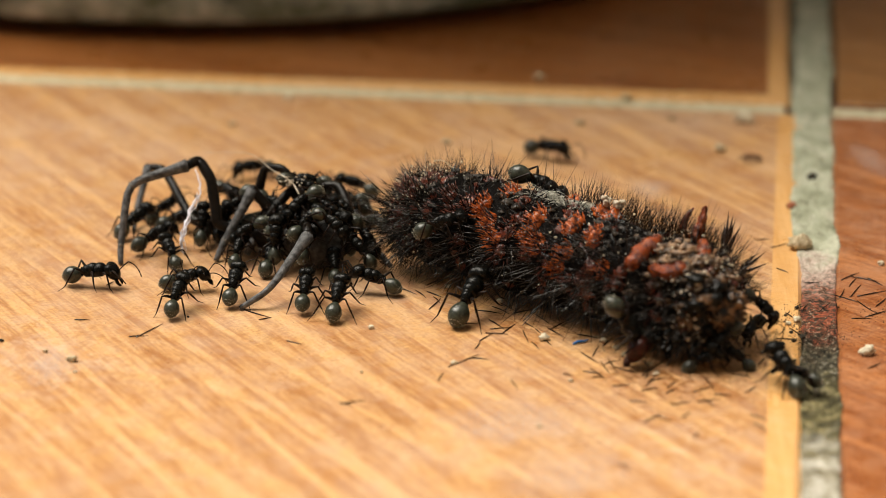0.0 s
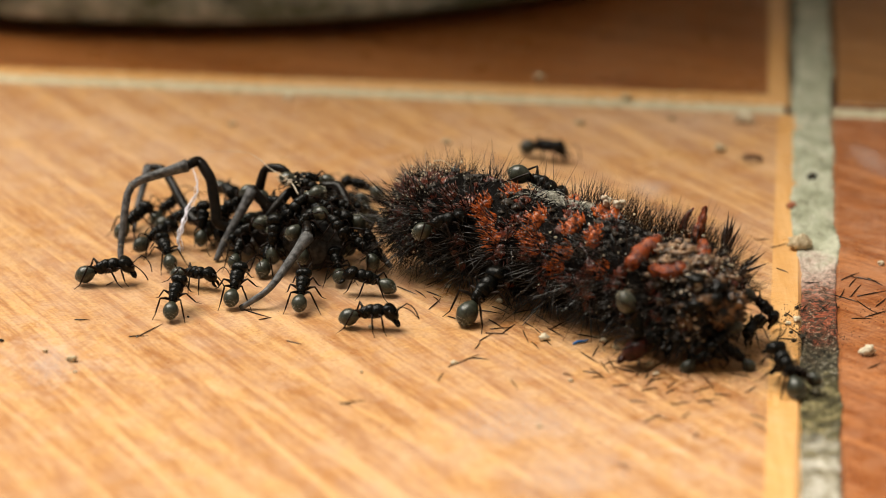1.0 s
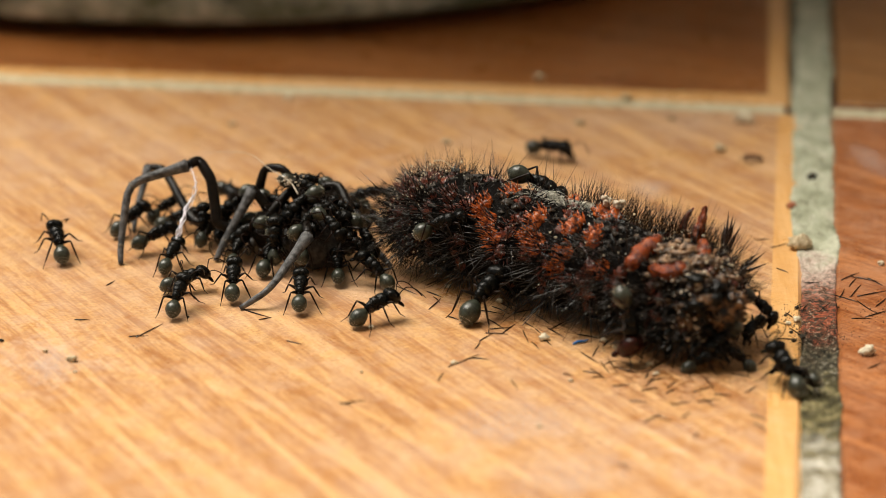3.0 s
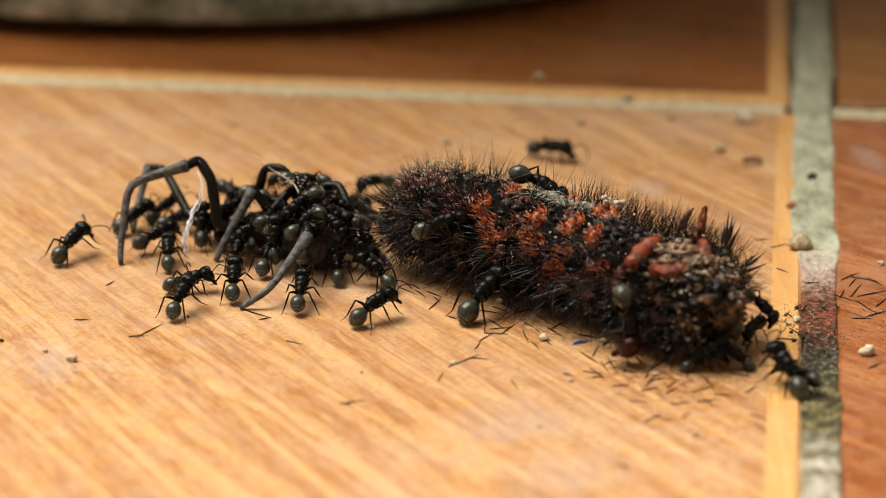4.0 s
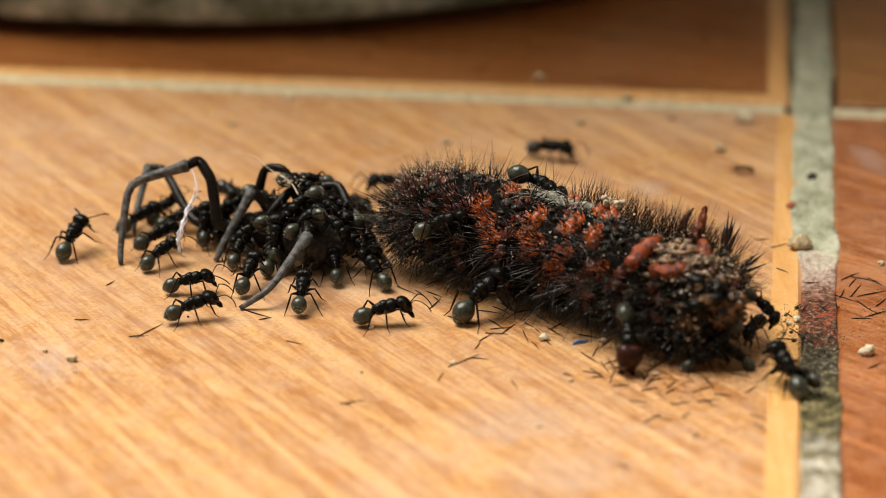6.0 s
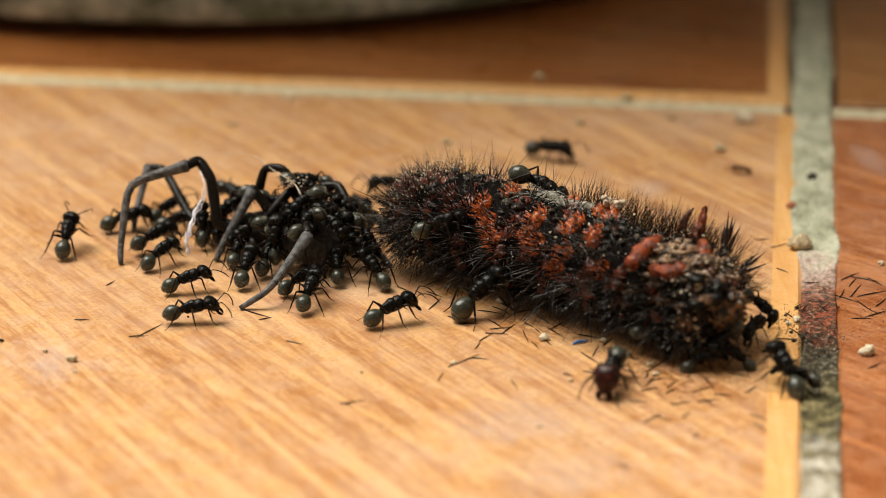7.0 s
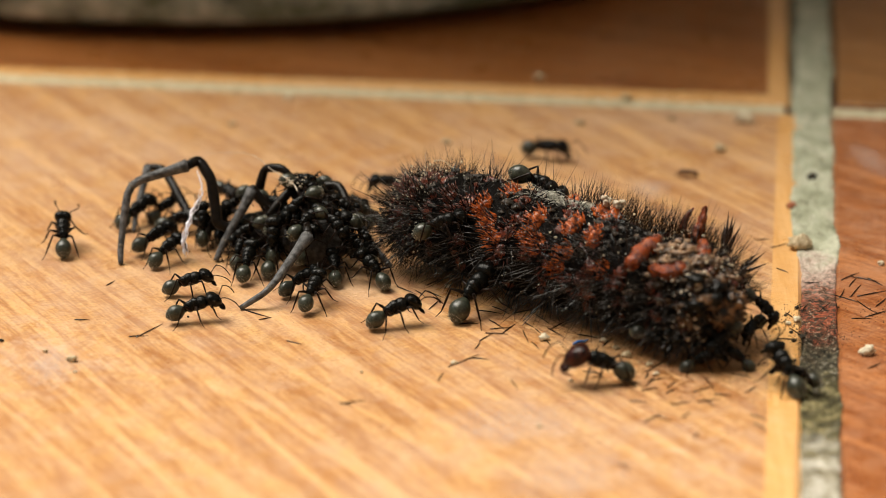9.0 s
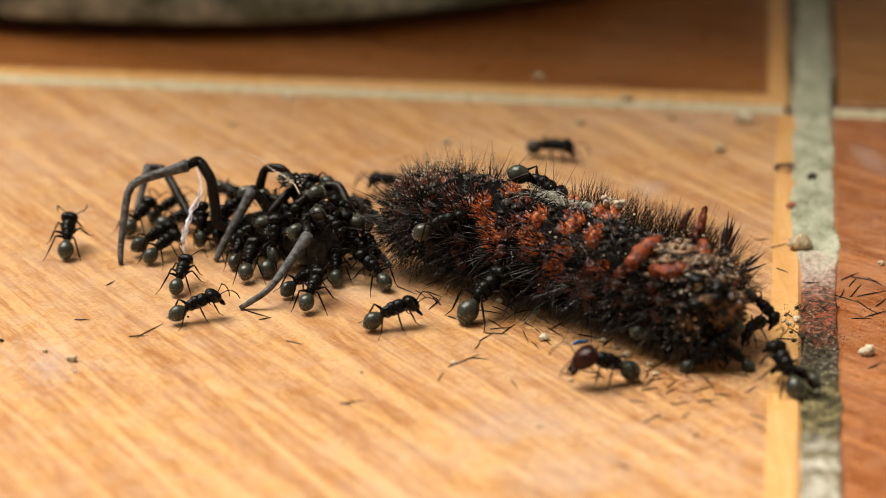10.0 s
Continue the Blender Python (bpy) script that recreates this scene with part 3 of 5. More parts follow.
    for no, (s, deg, r, h, reach, mat) in enumerate((
            (0.194, 34, 1.0, 0.9, 1.2, TUBERDARK), (0.14, 20, 0.8, 0.8, 1.2, TUBERDARK), (0.25, 12, 0.9, 0.8, 1.1, TUBERDARK), (0.404, 40, 1.15, 1.1, 1.0, TUBER), (0.33, 36, 0.9, 0.8, 1.0, TUBERDARK),
            (0.498, 34, 1.35, 1.2, 0.9, TUBER), (0.564, 28, 1.30, 1.2, 0.7, TUBER), (0.614, 32, 1.05, 1.1, 0.7, TUBER),
            (0.600, -16, 1.15, 1.6, 0.6, TUBER), (0.572, -18, 1.05, 1.5, 0.6, TUBER), (0.52, -20, 0.8, 1.2, 0.6, TUBER), (0.425, 4, 1.0, 0.8, 0.8, TUBER),
            (0.434, 57, 0.75, 0.6, 1.5, TUBER), (0.448, 72, 0.75, 0.6, 1.5, TUBER), (0.505, 56, 0.6, 0.6, 1.6, TUBER), (0.530, 62, 0.75, 0.6, 1.7, TUBER), (0.520, 74, 0.6, 0.5, 1.6, TUBERDARK),
            (0.578, 60, 0.8, 0.6, 1.6, TUBER), (0.572, 81, 0.7, 0.5, 1.7, TUBER), (0.598, 93, 0.6, 0.5, 1.4, TUBERDARK), (0.662, 66, 0.7, 0.6, 1.4, TUBER), (0.64, 82, 0.6, 0.5, 1.4, TUBERDARK), (0.36, 60, 0.6, 0.5, 1.3, TUBERDARK))):
        p, rad, d, side, up = cat_frame(s)
        t = radians(deg)
        nrm = side * math.sin(t) + up * math.cos(t)
        b = red_wart(r * 1.1, h * 1.1, 52 if mat is TUBER else 36, reach + (0.5 if deg < 50 else 0.3), 100 + no, 0.55 if deg < 50 else 1.3)
        ob = part("tubercle", b, mat, cat, "orange-red tubercle set with glossy spines" if mat is TUBER else "dark red tubercle set with spines")
        across = nrm.cross(d).normalized()
        rot = Matrix((across, -d, nrm)).transposed().to_4x4()
        m4 = Matrix.Translation((p + nrm * cat_radius(s, rad) * 0.96) * MM) @ rot
        ob.matrix_basis = m4
    for part_no in range(10):
        hide = bmesh.new()
        grey = []
        for _ in range(130):
            s = min(max((part_no + rng.random()) / 10, 0.015), 0.97)
            p, r, d, side, up = cat_frame(s)
            r = cat_radius(s, r)
            t = radians(rng.choice([rng.uniform(25, 135), rng.uniform(40, 135), rng.uniform(-130, -25)]))
            q = side * math.sin(t) + up * math.cos(t)
            root = p + q * r * 0.97
            if root.z < 0.4:
                continue
            dirn = (q + d * rng.gauss(0, 0.38) + side.cross(q) * 0 + Vector((rng.gauss(0, 0.25), rng.gauss(0, 0.25), rng.gauss(0, 0.25)))).normalized()
            dirn = (dirn - up * 0.22 * max(0.0, math.sin(t)) - d * 0.4).normalized()
            end = root + dirn * rng.uniform(2.4, 6.2)
            end.z = max(end.z, 0.08)
            first_face = len(hide.faces)
            needle(hide, root, end, rng.uniform(0.024, 0.050), rng.uniform(-0.15, 0.15))
            # a share of the black bristles gets the painted glint colour
            if rng.random() < 0.42:
                grey.append(first_face)
        hide.faces.ensure_lookup_table()
        for k in grey:
            for f in range(k, k + 6):
                hide.faces[f].material_index = 1
        part("hide_bristles", hide, [BRISTLE, GLINTBRISTLE], cat, "", kind="stuff")
    brush = bmesh.new()          # the stiff brush along the far side of the back
    for _ in range(420):
        s = rng.uniform(0.50, 0.82)
        p, r, d, side, up = cat_frame(s)
        t = radians(rng.uniform(-62, -22))
        q = side * math.sin(t) + up * math.cos(t)
        root = p + q * cat_radius(s, r) * 0.97
        aim = (q * 0.5 + up * 0.8 + d * rng.gauss(0.1, 0.34) + side * rng.gauss(0, 0.2)).normalized()
        needle(brush, root, root + aim * rng.uniform(2.6, 5.2), rng.uniform(0.028, 0.05), rng.uniform(-0.2, 0.2))
    part("back_brush", brush, BROWNBRISTLE, cat, "stiff dark brown brush of bristles", kind="stuff")
    for group in list(fur.values()) + list(kinds.values()):
        for ob in group:
            bpy.data.objects.remove(ob)

    # dust, specks for glints, sand and gnawed tissue on the back
    def on_back(s, deg, out=0.0):
        p, r, d, side, up = cat_frame(s)
        t = radians(deg + 14)
        return p + (side * math.sin(t) + up * math.cos(t)) * (cat_radius(s, r) + out)

    dust = bmesh.new()
    for _ in range(1500):
        s, deg = rng.choice((rng.gauss(0.490, 0.02), rng.gauss(0.505, 0.022), rng.gauss(0.54, 0.03))), rng.gauss(-28, 8)
        k = rng.uniform(0.02, 0.055) * (2.6 if rng.random() < 0.05 else 1)
        crumb(dust, on_back(s, deg, rng.uniform(-0.1, 0.45)), (k * rng.uniform(1, 3), k * rng.uniform(1, 3), k * 0.7), rng, 6, 4)
    # tiny pale crumbs over the whole body imitate glints on the skin
    for _ in range(420):
        crumb(dust, on_back(rng.uniform(0.05, 0.97), rng.uniform(-40, 115), rng.uniform(0.0, 1.6)), (rng.uniform(0.03, 0.09),) * 3, rng, 6, 4)
    for _ in range(150):
        s, deg = rng.gauss(0.505, 0.028), rng.gauss(-26, 9)
        k = rng.uniform(0.05, 0.19)
        crumb(dust, on_back(s, deg, rng.uniform(0.0, 0.5)), (k, k * rng.uniform(0.6, 1.5), k * 0.6), rng, 9, 7)
    for _ in range(36):
        s, deg = rng.gauss(0.51, 0.04), rng.gauss(-24, 12)
        a, c = on_back(s, deg, 0.3), on_back(s + rng.gauss(0, 0.03), deg + rng.gauss(0, 14), rng.uniform(0.2, 1.0))
        tube(dust, [(*a, 0.02), (*((a + c) / 2 + Vector((rng.gauss(0, 0.3), rng.gauss(0, 0.3), rng.uniform(0.1, 0.5)))), 0.025), (*c, 0.015)], 4)
    part("dust", dust, GREYDUST, cat, "pale grey dust on its back, and tiny pale specks as glints", kind="stuff")
    mass = bmesh.new()
    for s, deg, size in ((0.93, 40, (3.0, 2.6, 2.6)), (0.90, 78, (2.4, 2.2, 2.0)), (0.965, 70, (2.2, 2.2, 2.0)), (0.86, 18, (2.4, 1.9, 1.3))):
        o = Vector((s * 70, deg, 3))
        def gnawed(p):
            return p * (1 + 0.42 * noise.noise(p * 2.1 + o) + 0.26 * noise.noise(p * 5.3 + o) + 0.14 * noise.noise(p * 11 + o))
        blob(mass, on_back(s, deg, -1.2), size, None, 56, 40, gnawed)
    part("gnawed_end", mass, CRUST, cat, "dark wet gnawed flesh with brown crust")
    crust = bmesh.new()
    for _ in range(50):
        s, deg = rng.uniform(0.78, 0.985), rng.gauss(15, 42)
        crumb(crust, on_back(s, deg, rng.uniform(-0.25, 0.4)), (rng.uniform(0.25, 0.95), rng.uniform(0.2, 0.7), rng.uniform(0.15, 0.5)), rng, 10, 7)
    for _ in range(20):
        s, deg = rng.uniform(0.86, 0.985), rng.uniform(20, 95)
        k = rng.uniform(0.15, 0.55)
        crumb(crust, on_back(s, deg, rng.uniform(0.2, 1.5)), (k, k * rng.uniform(0.5, 1.3), k), rng, 9, 7)
    part("crust", crust, CRUST, cat, "brown dried crust of the gnawed end", kind="stuff")
    tan = bmesh.new()
    for _ in range(150):
        s, deg = min(rng.gauss(0.82, 0.06), 0.95), rng.gauss(8, 21)
        k = rng.uniform(0.12, 0.5)
        crumb(tan, on_back(s, deg, rng.uniform(-0.2, 0.5)), (k * rng.uniform(0.5, 2.4), k * rng.uniform(0.5, 1.8), k * rng.uniform(0.4, 1.0)), rng, 12, 9)
    for s, deg, size in ((0.80, -4, (1.5, 1.1, 0.8)), (0.83, 12, (1.3, 1.2, 0.7)), (0.77, 2, (1.2, 0.9, 0.7)), (0.855, -2, (1.2, 1.0, 0.8))):
        o = Vector((s * 190, deg, 7))
        def clotted(p):
            return p * (1 + 0.5 * noise.noise(p * 2.3 + o) + 0.34 * noise.noise(p * 5.7 + o) + 0.2 * noise.noise(p * 12 + o))
        blob(tan, on_back(s, deg, 0.1), size, None, 40, 30, clotted)
    part("tan_crust", tan, TAN, cat, "pale tan crumbs dried on its hind back", kind="stuff")
    tan = bmesh.new()
    for s, deg in ((0.572, -33), (0.602, -31)):
        for _ in range(9):
            k = rng.uniform(0.2, 0.42)
            crumb(tan, on_back(s + rng.gauss(0, 0.003), deg + rng.gauss(0, 2.5), rng.uniform(1.3, 2.1)), (k, k, k), rng, 8, 6)
    part("white_dabs", tan, FILM, cat, "whitish dried dabs on its back", kind="stuff")
    grains = bmesh.new()
    for _ in range(420):
        s = rng.choice([rng.uniform(0.02, 0.25), rng.uniform(0.02, 0.3), rng.uniform(0.72, 0.99), rng.uniform(0.05, 0.98)])
        crumb(grains, on_back(s, rng.gauss(8, 38), rng.uniform(0.1, 1.5)), (rng.uniform(0.03, 0.085) * rng.choice((1, 1, 2)),) * 3, rng, 6, 4)
    flakes = bmesh.new()
    for _ in range(260):       # torn dark scraps of skin all along the back
        s, deg = rng.uniform(0.1, 0.8), rng.gauss(2, 26)
        k = rng.uniform(0.12, 0.5)
        crumb(flakes, on_back(s, deg, rng.uniform(-0.1, 0.5)), (k * rng.uniform(0.5, 1.6), k * rng.uniform(0.5, 1.6), k * rng.uniform(0.2, 0.7)), rng, 8, 6)
    part("torn_skin", flakes, SCRAP, cat, "dark torn scraps of dried skin", kind="stuff")
    part("stuck_sand", grains, PALEGRIT, cat, "pale sand grains stuck to it", kind="stuff")
    for k, (pts, mat) in enumerate((
            ([(19.8, -30.41, 9.8, 0.725), (21.26, -28.5, 10.69, 0.981), (23.14, -26.84, 11.35, 0.727)], FLESH), ([(22.07, -30.35, 9.26, 0.725), (24.08, -31.56, 9.48, 0.882), (25.9, -30.67, 9.91, 0.722)], FLESH), ([(27.1, -30.58, 9.87, 0.722), (27.74, -29.68, 10.49, 0.779), (27.75, -27.57, 11.3, 0.621)], FLESH), ([(27.04, -24.96, 10.63, 0.662), (27.75, -24.71, 12.16, 0.567), (28.17, -24.14, 13.77, 0.331), (28.33, -24.3, 14.22, 0.113)], FLESH), ([(25.95, -23.16, 11.26, 0.474), (26.36, -23.1, 12.54, 0.332), (27.14, -22.84, 13.56, 0.114)], TUBERDARK))):
        b = bmesh.new()
        tube(b, [(*q[:3], q[3] * (1 + 0.16 * math.sin(i * 1.9))) for i, q in enumerate(curve_pts(pts, 5))], 10)
        part("torn_flesh", b, mat, cat, "dark red dried flesh" if k < 3 else "upright dried horn")
    spikes = bmesh.new()
    base = Vector((30.09, -24.65, 9.2))
    for tip in ((31.05, -22.05, 13.11), (31.76, -23.09, 12.52), (32.12, -24.06, 11.9), (30.45, -23.96, 12.2), (31.45, -23.09, 12.98)):
        needle(spikes, base + Vector((rng.uniform(-.4, .4), rng.uniform(-.4, .4), -0.5)), tip, 0.26, 0.1, 6)
    part("spikes", spikes, BROWNBRISTLE, cat, "clump of matted dark brown bristles")
    spikes = bmesh.new()
    base = Vector((31.34, -26.15, 7.18))
    for tip in ((35, -24.8, 9.26), (35.3, -25.32, 8.16), (33.71, -25.92, 9.36), (34.47, -25.83, 8.03), (33.15, -25.58, 8.91)):
        needle(spikes, base + Vector((rng.uniform(-.3, .3), rng.uniform(-.3, .3), -0.3)), tip, 0.22, 0.1, 5)
    part("spikes", spikes, BRISTLE, cat, "clump of matted black bristles")
    # the small pale pieces also imitate glints on the wet end
    for name, mat, count, lo, hi, label in (("pale_scrap", FILM, 46, 0.07, 0.30, "pale scraps of dried tissue, with small pale beads as glints"), ("black_lump", ANT, 22, 0.4, 1.1, "glossy black lumps of the gnawed end")):
        lumps = bmesh.new()
        for _ in range(count):
            s, deg = rng.uniform(0.84, 0.99), rng.uniform(15, 100)
            k = rng.uniform(lo, hi)
            crumb(lumps, on_back(s, deg, rng.uniform(0.1, 1.7)), (k, k * rng.uniform(0.5, 1.4), k * rng.uniform(0.5, 1.2)), rng, 10, 8)
        part(name, lumps, mat, cat, label, kind="stuff")
    beads = bmesh.new()
    for q in curve_pts([(26.43, -29.17, 9.32, 0.226), (26.11, -30.97, 7.44, 0.244), (26.22, -31.79, 5.5, 0.225), (26.27, -33.34, 3.87, 0.187), (26.08, -34.83, 2.41, 0.168)], 4):
        crumb(beads, (q[0] + rng.uniform(-.15, .15), q[1], q[2]), (q[3] * rng.uniform(0.4, 0.9),) * 3, rng, 9, 7)
    part("bead_row", beads, AMBER, cat, "row of amber beads of dried fluid", kind="stuff")
    thread = bmesh.new()
    tube(thread, curve_pts([(-1.05, -2.51, 11.92, 0.0495), (0.06, -3.29, 12.19, 0.0494), (1.04, -3.81, 11.6, 0.0494), (2.01, -4.12, 11.44, 0.0395)], 6), 5)
    part("loose_fibre", thread, HAIR, cat, "pale loose fibre")
    return cat


caterpillar()


# ---- the dead spider under the ants ----
def spider():
    sp = thing("spider", "dead grey spider with arched legs, covered by feeding ants", "spider")
    rng = random.Random(9)
    b = bmesh.new()
    blob(b, (-14.58, -5.27, 2.94), (4.0, 3.5, 3.0), Matrix.Rotation(radians(-20), 3, "Z"), 48, 36, lambda p: p * (1 + 0.10 * noise.noise(p * 1.7) + 0.05 * noise.noise(p * 6.0) - 0.05 * abs(math.sin(p.x * 7))))
    part("abdomen", b, SPIDERPALE, sp, "dull grey shrunken abdomen")
    b = bmesh.new()
    blob(b, (-19.5, -0.12, 2.62), (4.6, 3.6, 2.3), Matrix.Rotation(radians(-15), 3, "Z"), 24, 16, lambda p: p * (1 + 0.08 * noise.noise(p * 2.0)))
    part("head_and_thorax", b, SPIDERDARK, sp)
    legs = [
        ([(-37.56, -5.3, 0.13, 0.347), (-37.67, -4.33, 1.73, 0.437), (-36.84, -0.9, 8.56, 0.551), (-30.01, 0.91, 10.18, 0.694), (-28.77, 2.1, 10.47, 0.756), (-27.23, 0.42, 8.59, 0.844), (-26.73, -1.04, 5.59, 0.841), (-26.51, -2.02, 3.83, 0.799), (-22.87, -1.43, 2.61, 0.7)], 3),
        ([(-37.34, 5.43, 0.18, 0.354), (-37.23, 7.49, 1.6, 0.448), (-36.04, 12.05, 6.1, 0.545), (-34.01, 11.13, 6.27, 0.677), (-29.98, 4.56, 1.59, 0.758), (-23.57, -1.06, 2.62, 0.62)], 2),
        ([(-26.57, -4.33, 0.17, 0.397), (-25.68, -3.18, 2, 0.548), (-22.3, -0.15, 7.52, 0.702), (-20.32, -0.86, 5.24, 0.791), (-18.84, -1.7, 3.92, 0.699)], 2),
        ([(-22.63, -18.91, 0.17, 0.356), (-19.39, -18.52, 2.18, 0.444), (-15.34, -11.23, 5.89, 0.686), (-16.46, -0.35, 7.17, 0.622), (-18.86, 0.86, 9.91, 0.634), (-21.09, 2.34, 9.33, 0.666), (-21.95, 1.9, 6.15, 0.755), (-19.55, -1.01, 3.66, 0.7)], 2),
        ([(-6.04, -6.14, 0.17, 0.346), (-7.91, -4.51, 1.73, 0.477), (-10.72, -1.98, 5.23, 0.699), (-12.28, 1.36, 7.55, 0.755), (-14.44, 1.93, 7.2, 0.756), (-16.26, -0.05, 4.37, 0.702)], 2),
        ([(-23.09, -3.02, 0.52, 0.528), (-20.83, -1.54, 4.36, 0.75), (-17.81, 0.22, 7.53, 0.703), (-16.92, 0.24, 5.69, 0.702)], 1)]
    for pts, split in legs:
        leg = None
        spine = None
        for name, mat, run in (("foot_piece", SPIDER, pts[:split + 1]), ("upper_piece", SPIDERDARK, pts[split:])):
            fine = []
            for q0, q1 in zip(run, run[1:]):
                for k in range(6):
                    t = k / 6
                    w = 1 + 0.10 * math.sin(math.pi * t) - 0.06
                    fine.append(tuple(a + (c - a) * t for a, c in zip(q0[:3], q1[:3])) + ((q0[3] + (q1[3] - q0[3]) * t) * w * 0.76,))
            fine.append(run[-1])
            sm = [np.array(f) for f in fine]
            for _ in range(2):
                sm = [sm[0]] + [0.25 * sm[i - 1] + 0.5 * sm[i] + 0.25 * sm[i + 1] for i in range(1, len(sm) - 1)] + [sm[-1]]
            b = bmesh.new()
            tube(b, sm, 16, 0.17 if leg is None else 0.05)
            ob = part("leg" if leg is None else name, b, mat, leg or sp, "grey ribbed lower leg" if leg is None else "dark brown upper leg")
            leg = leg or ob
            spine = spine or sm
        knee = bmesh.new()
        blob(knee, pts[split][:3], (pts[split][3] * 0.85,) * 3, None, 16, 12)
        part("knee", knee, SPIDERDARK, leg)
        fuzz = bmesh.new()
        for q0, q1 in zip(pts, pts[1:]):
            a, c = Vector(q0[:3]), Vector(q1[:3])
            for _ in range(int((c - a).length * 4)):
                t = rng.random()
                dirn = ((c - a).normalized() * 0.7 + Vector((rng.gauss(0, 1), rng.gauss(0, 1), rng.gauss(0, 1))).normalized()).normalized()
                p = a.lerp(c, t)
                rad = q0[3] + (q1[3] - q0[3]) * t
                needle(fuzz, p, p + dirn * (rad + rng.uniform(0.1, 0.4)), 0.018, 0)
        part("fuzz", fuzz, BRISTLE, leg, "short dark leg hairs", kind="stuff")
        for i in range(1, len(pts) - 1):
            if i < split:
                a, c, q = Vector(spine[6 * i - 1][:3]), Vector(spine[6 * i + 1][:3]), Vector(spine[6 * i][:3])
                d = (c - a).normalized()
                b = bmesh.new()
                tube(b, [(*(q - d * 0.16), pts[i][3] * 0.8), (*q, pts[i][3] * 0.9), (*(q + d * 0.16), pts[i][3] * 0.8)], 12)
                part("joint", b, JOINTMAT, leg, "pale joint skin")
    return sp


spider()


def silk_threads():
    s = thing("silk", "torn white silk strand hanging from the spider's leg", "silk")
    rng = random.Random(3)
    b = bmesh.new()
    run = curve_pts([(-29.12, 0.5, 9.83, 0.05), (-28.26, -1.5, 8.29, 0.09), (-28.85, -3, 6.51, 0.2), (-29.78, -4.2, 4.85, 0.3), (-30.35, -5, 3.4, 0.26), (-30.1, -5.6, 1.66, 0.16)], 8)
    for k in range(4):
        walk_off = Vector((0, 0, 0))
        line = []
        for i, q in enumerate(run):
            walk_off = walk_off * 0.94 + Vector((rng.gauss(0, 0.075), rng.gauss(0, 0.05), rng.gauss(0, 0.075)))
            line.append((q[0] + walk_off.x, q[1] + walk_off.y, q[2] + walk_off.z, q[3] * (rng.uniform(0.5, 0.95) if k == 0 else rng.uniform(0.1, 0.35))))
        tube(b, line, 5)
    part("strand", b, SILK, s)
    t = thing("silk", "single pale silk thread stretched to the spider", "silk")
    b = bmesh.new()
    tube(b, curve_pts([(-28.8, 9.3, 8.93, 0.017), (-23.25, 6.42, 9.76, 0.035), (-20.16, 0.52, 9.82, 0.051), (-17.7, -2.22, 9.24, 0.085), (-16.63, -4.16, 8.33, 0.101)], 8), 5)
    for _ in range(34):
        c = Vector((-18.03, -2.22, 9.24)) + Vector((rng.gauss(0, 0.7), rng.gauss(0, 0.3), rng.gauss(0, 0.3)))
        crumb(b, c, (rng.uniform(0.06, 0.17), rng.uniform(0.05, 0.12), rng.uniform(0.05, 0.12)), rng, 6, 4)
    part("thread", b, FILM, t)
    return s, t


SILKS = silk_threads()


# ---- ants ----
def leg_pts(side, coxa, knee, ankle, foot):
    c = np.array(coxa)
    def w(p):
        return np.array((p[0], p[1] * side, p[2])) - np.array((c[0], c[1] * side, c[2]))
    k, a, f = w(knee), w(ankle), w(foot)
    up = k * 0.5 + np.array((0, 0, 0.10))
    return [(0, 0, 0, 0.17), (*(k * 0.12), 0.15), (*up, 0.145), (*(k * 0.94), 0.085), (*k, 0.075), (*((k + a) / 2), 0.095), (*(k + (a - k) * 0.95), 0.06), (*a, 0.042), (*((a + f) / 2), 0.034), (*f, 0.022)]


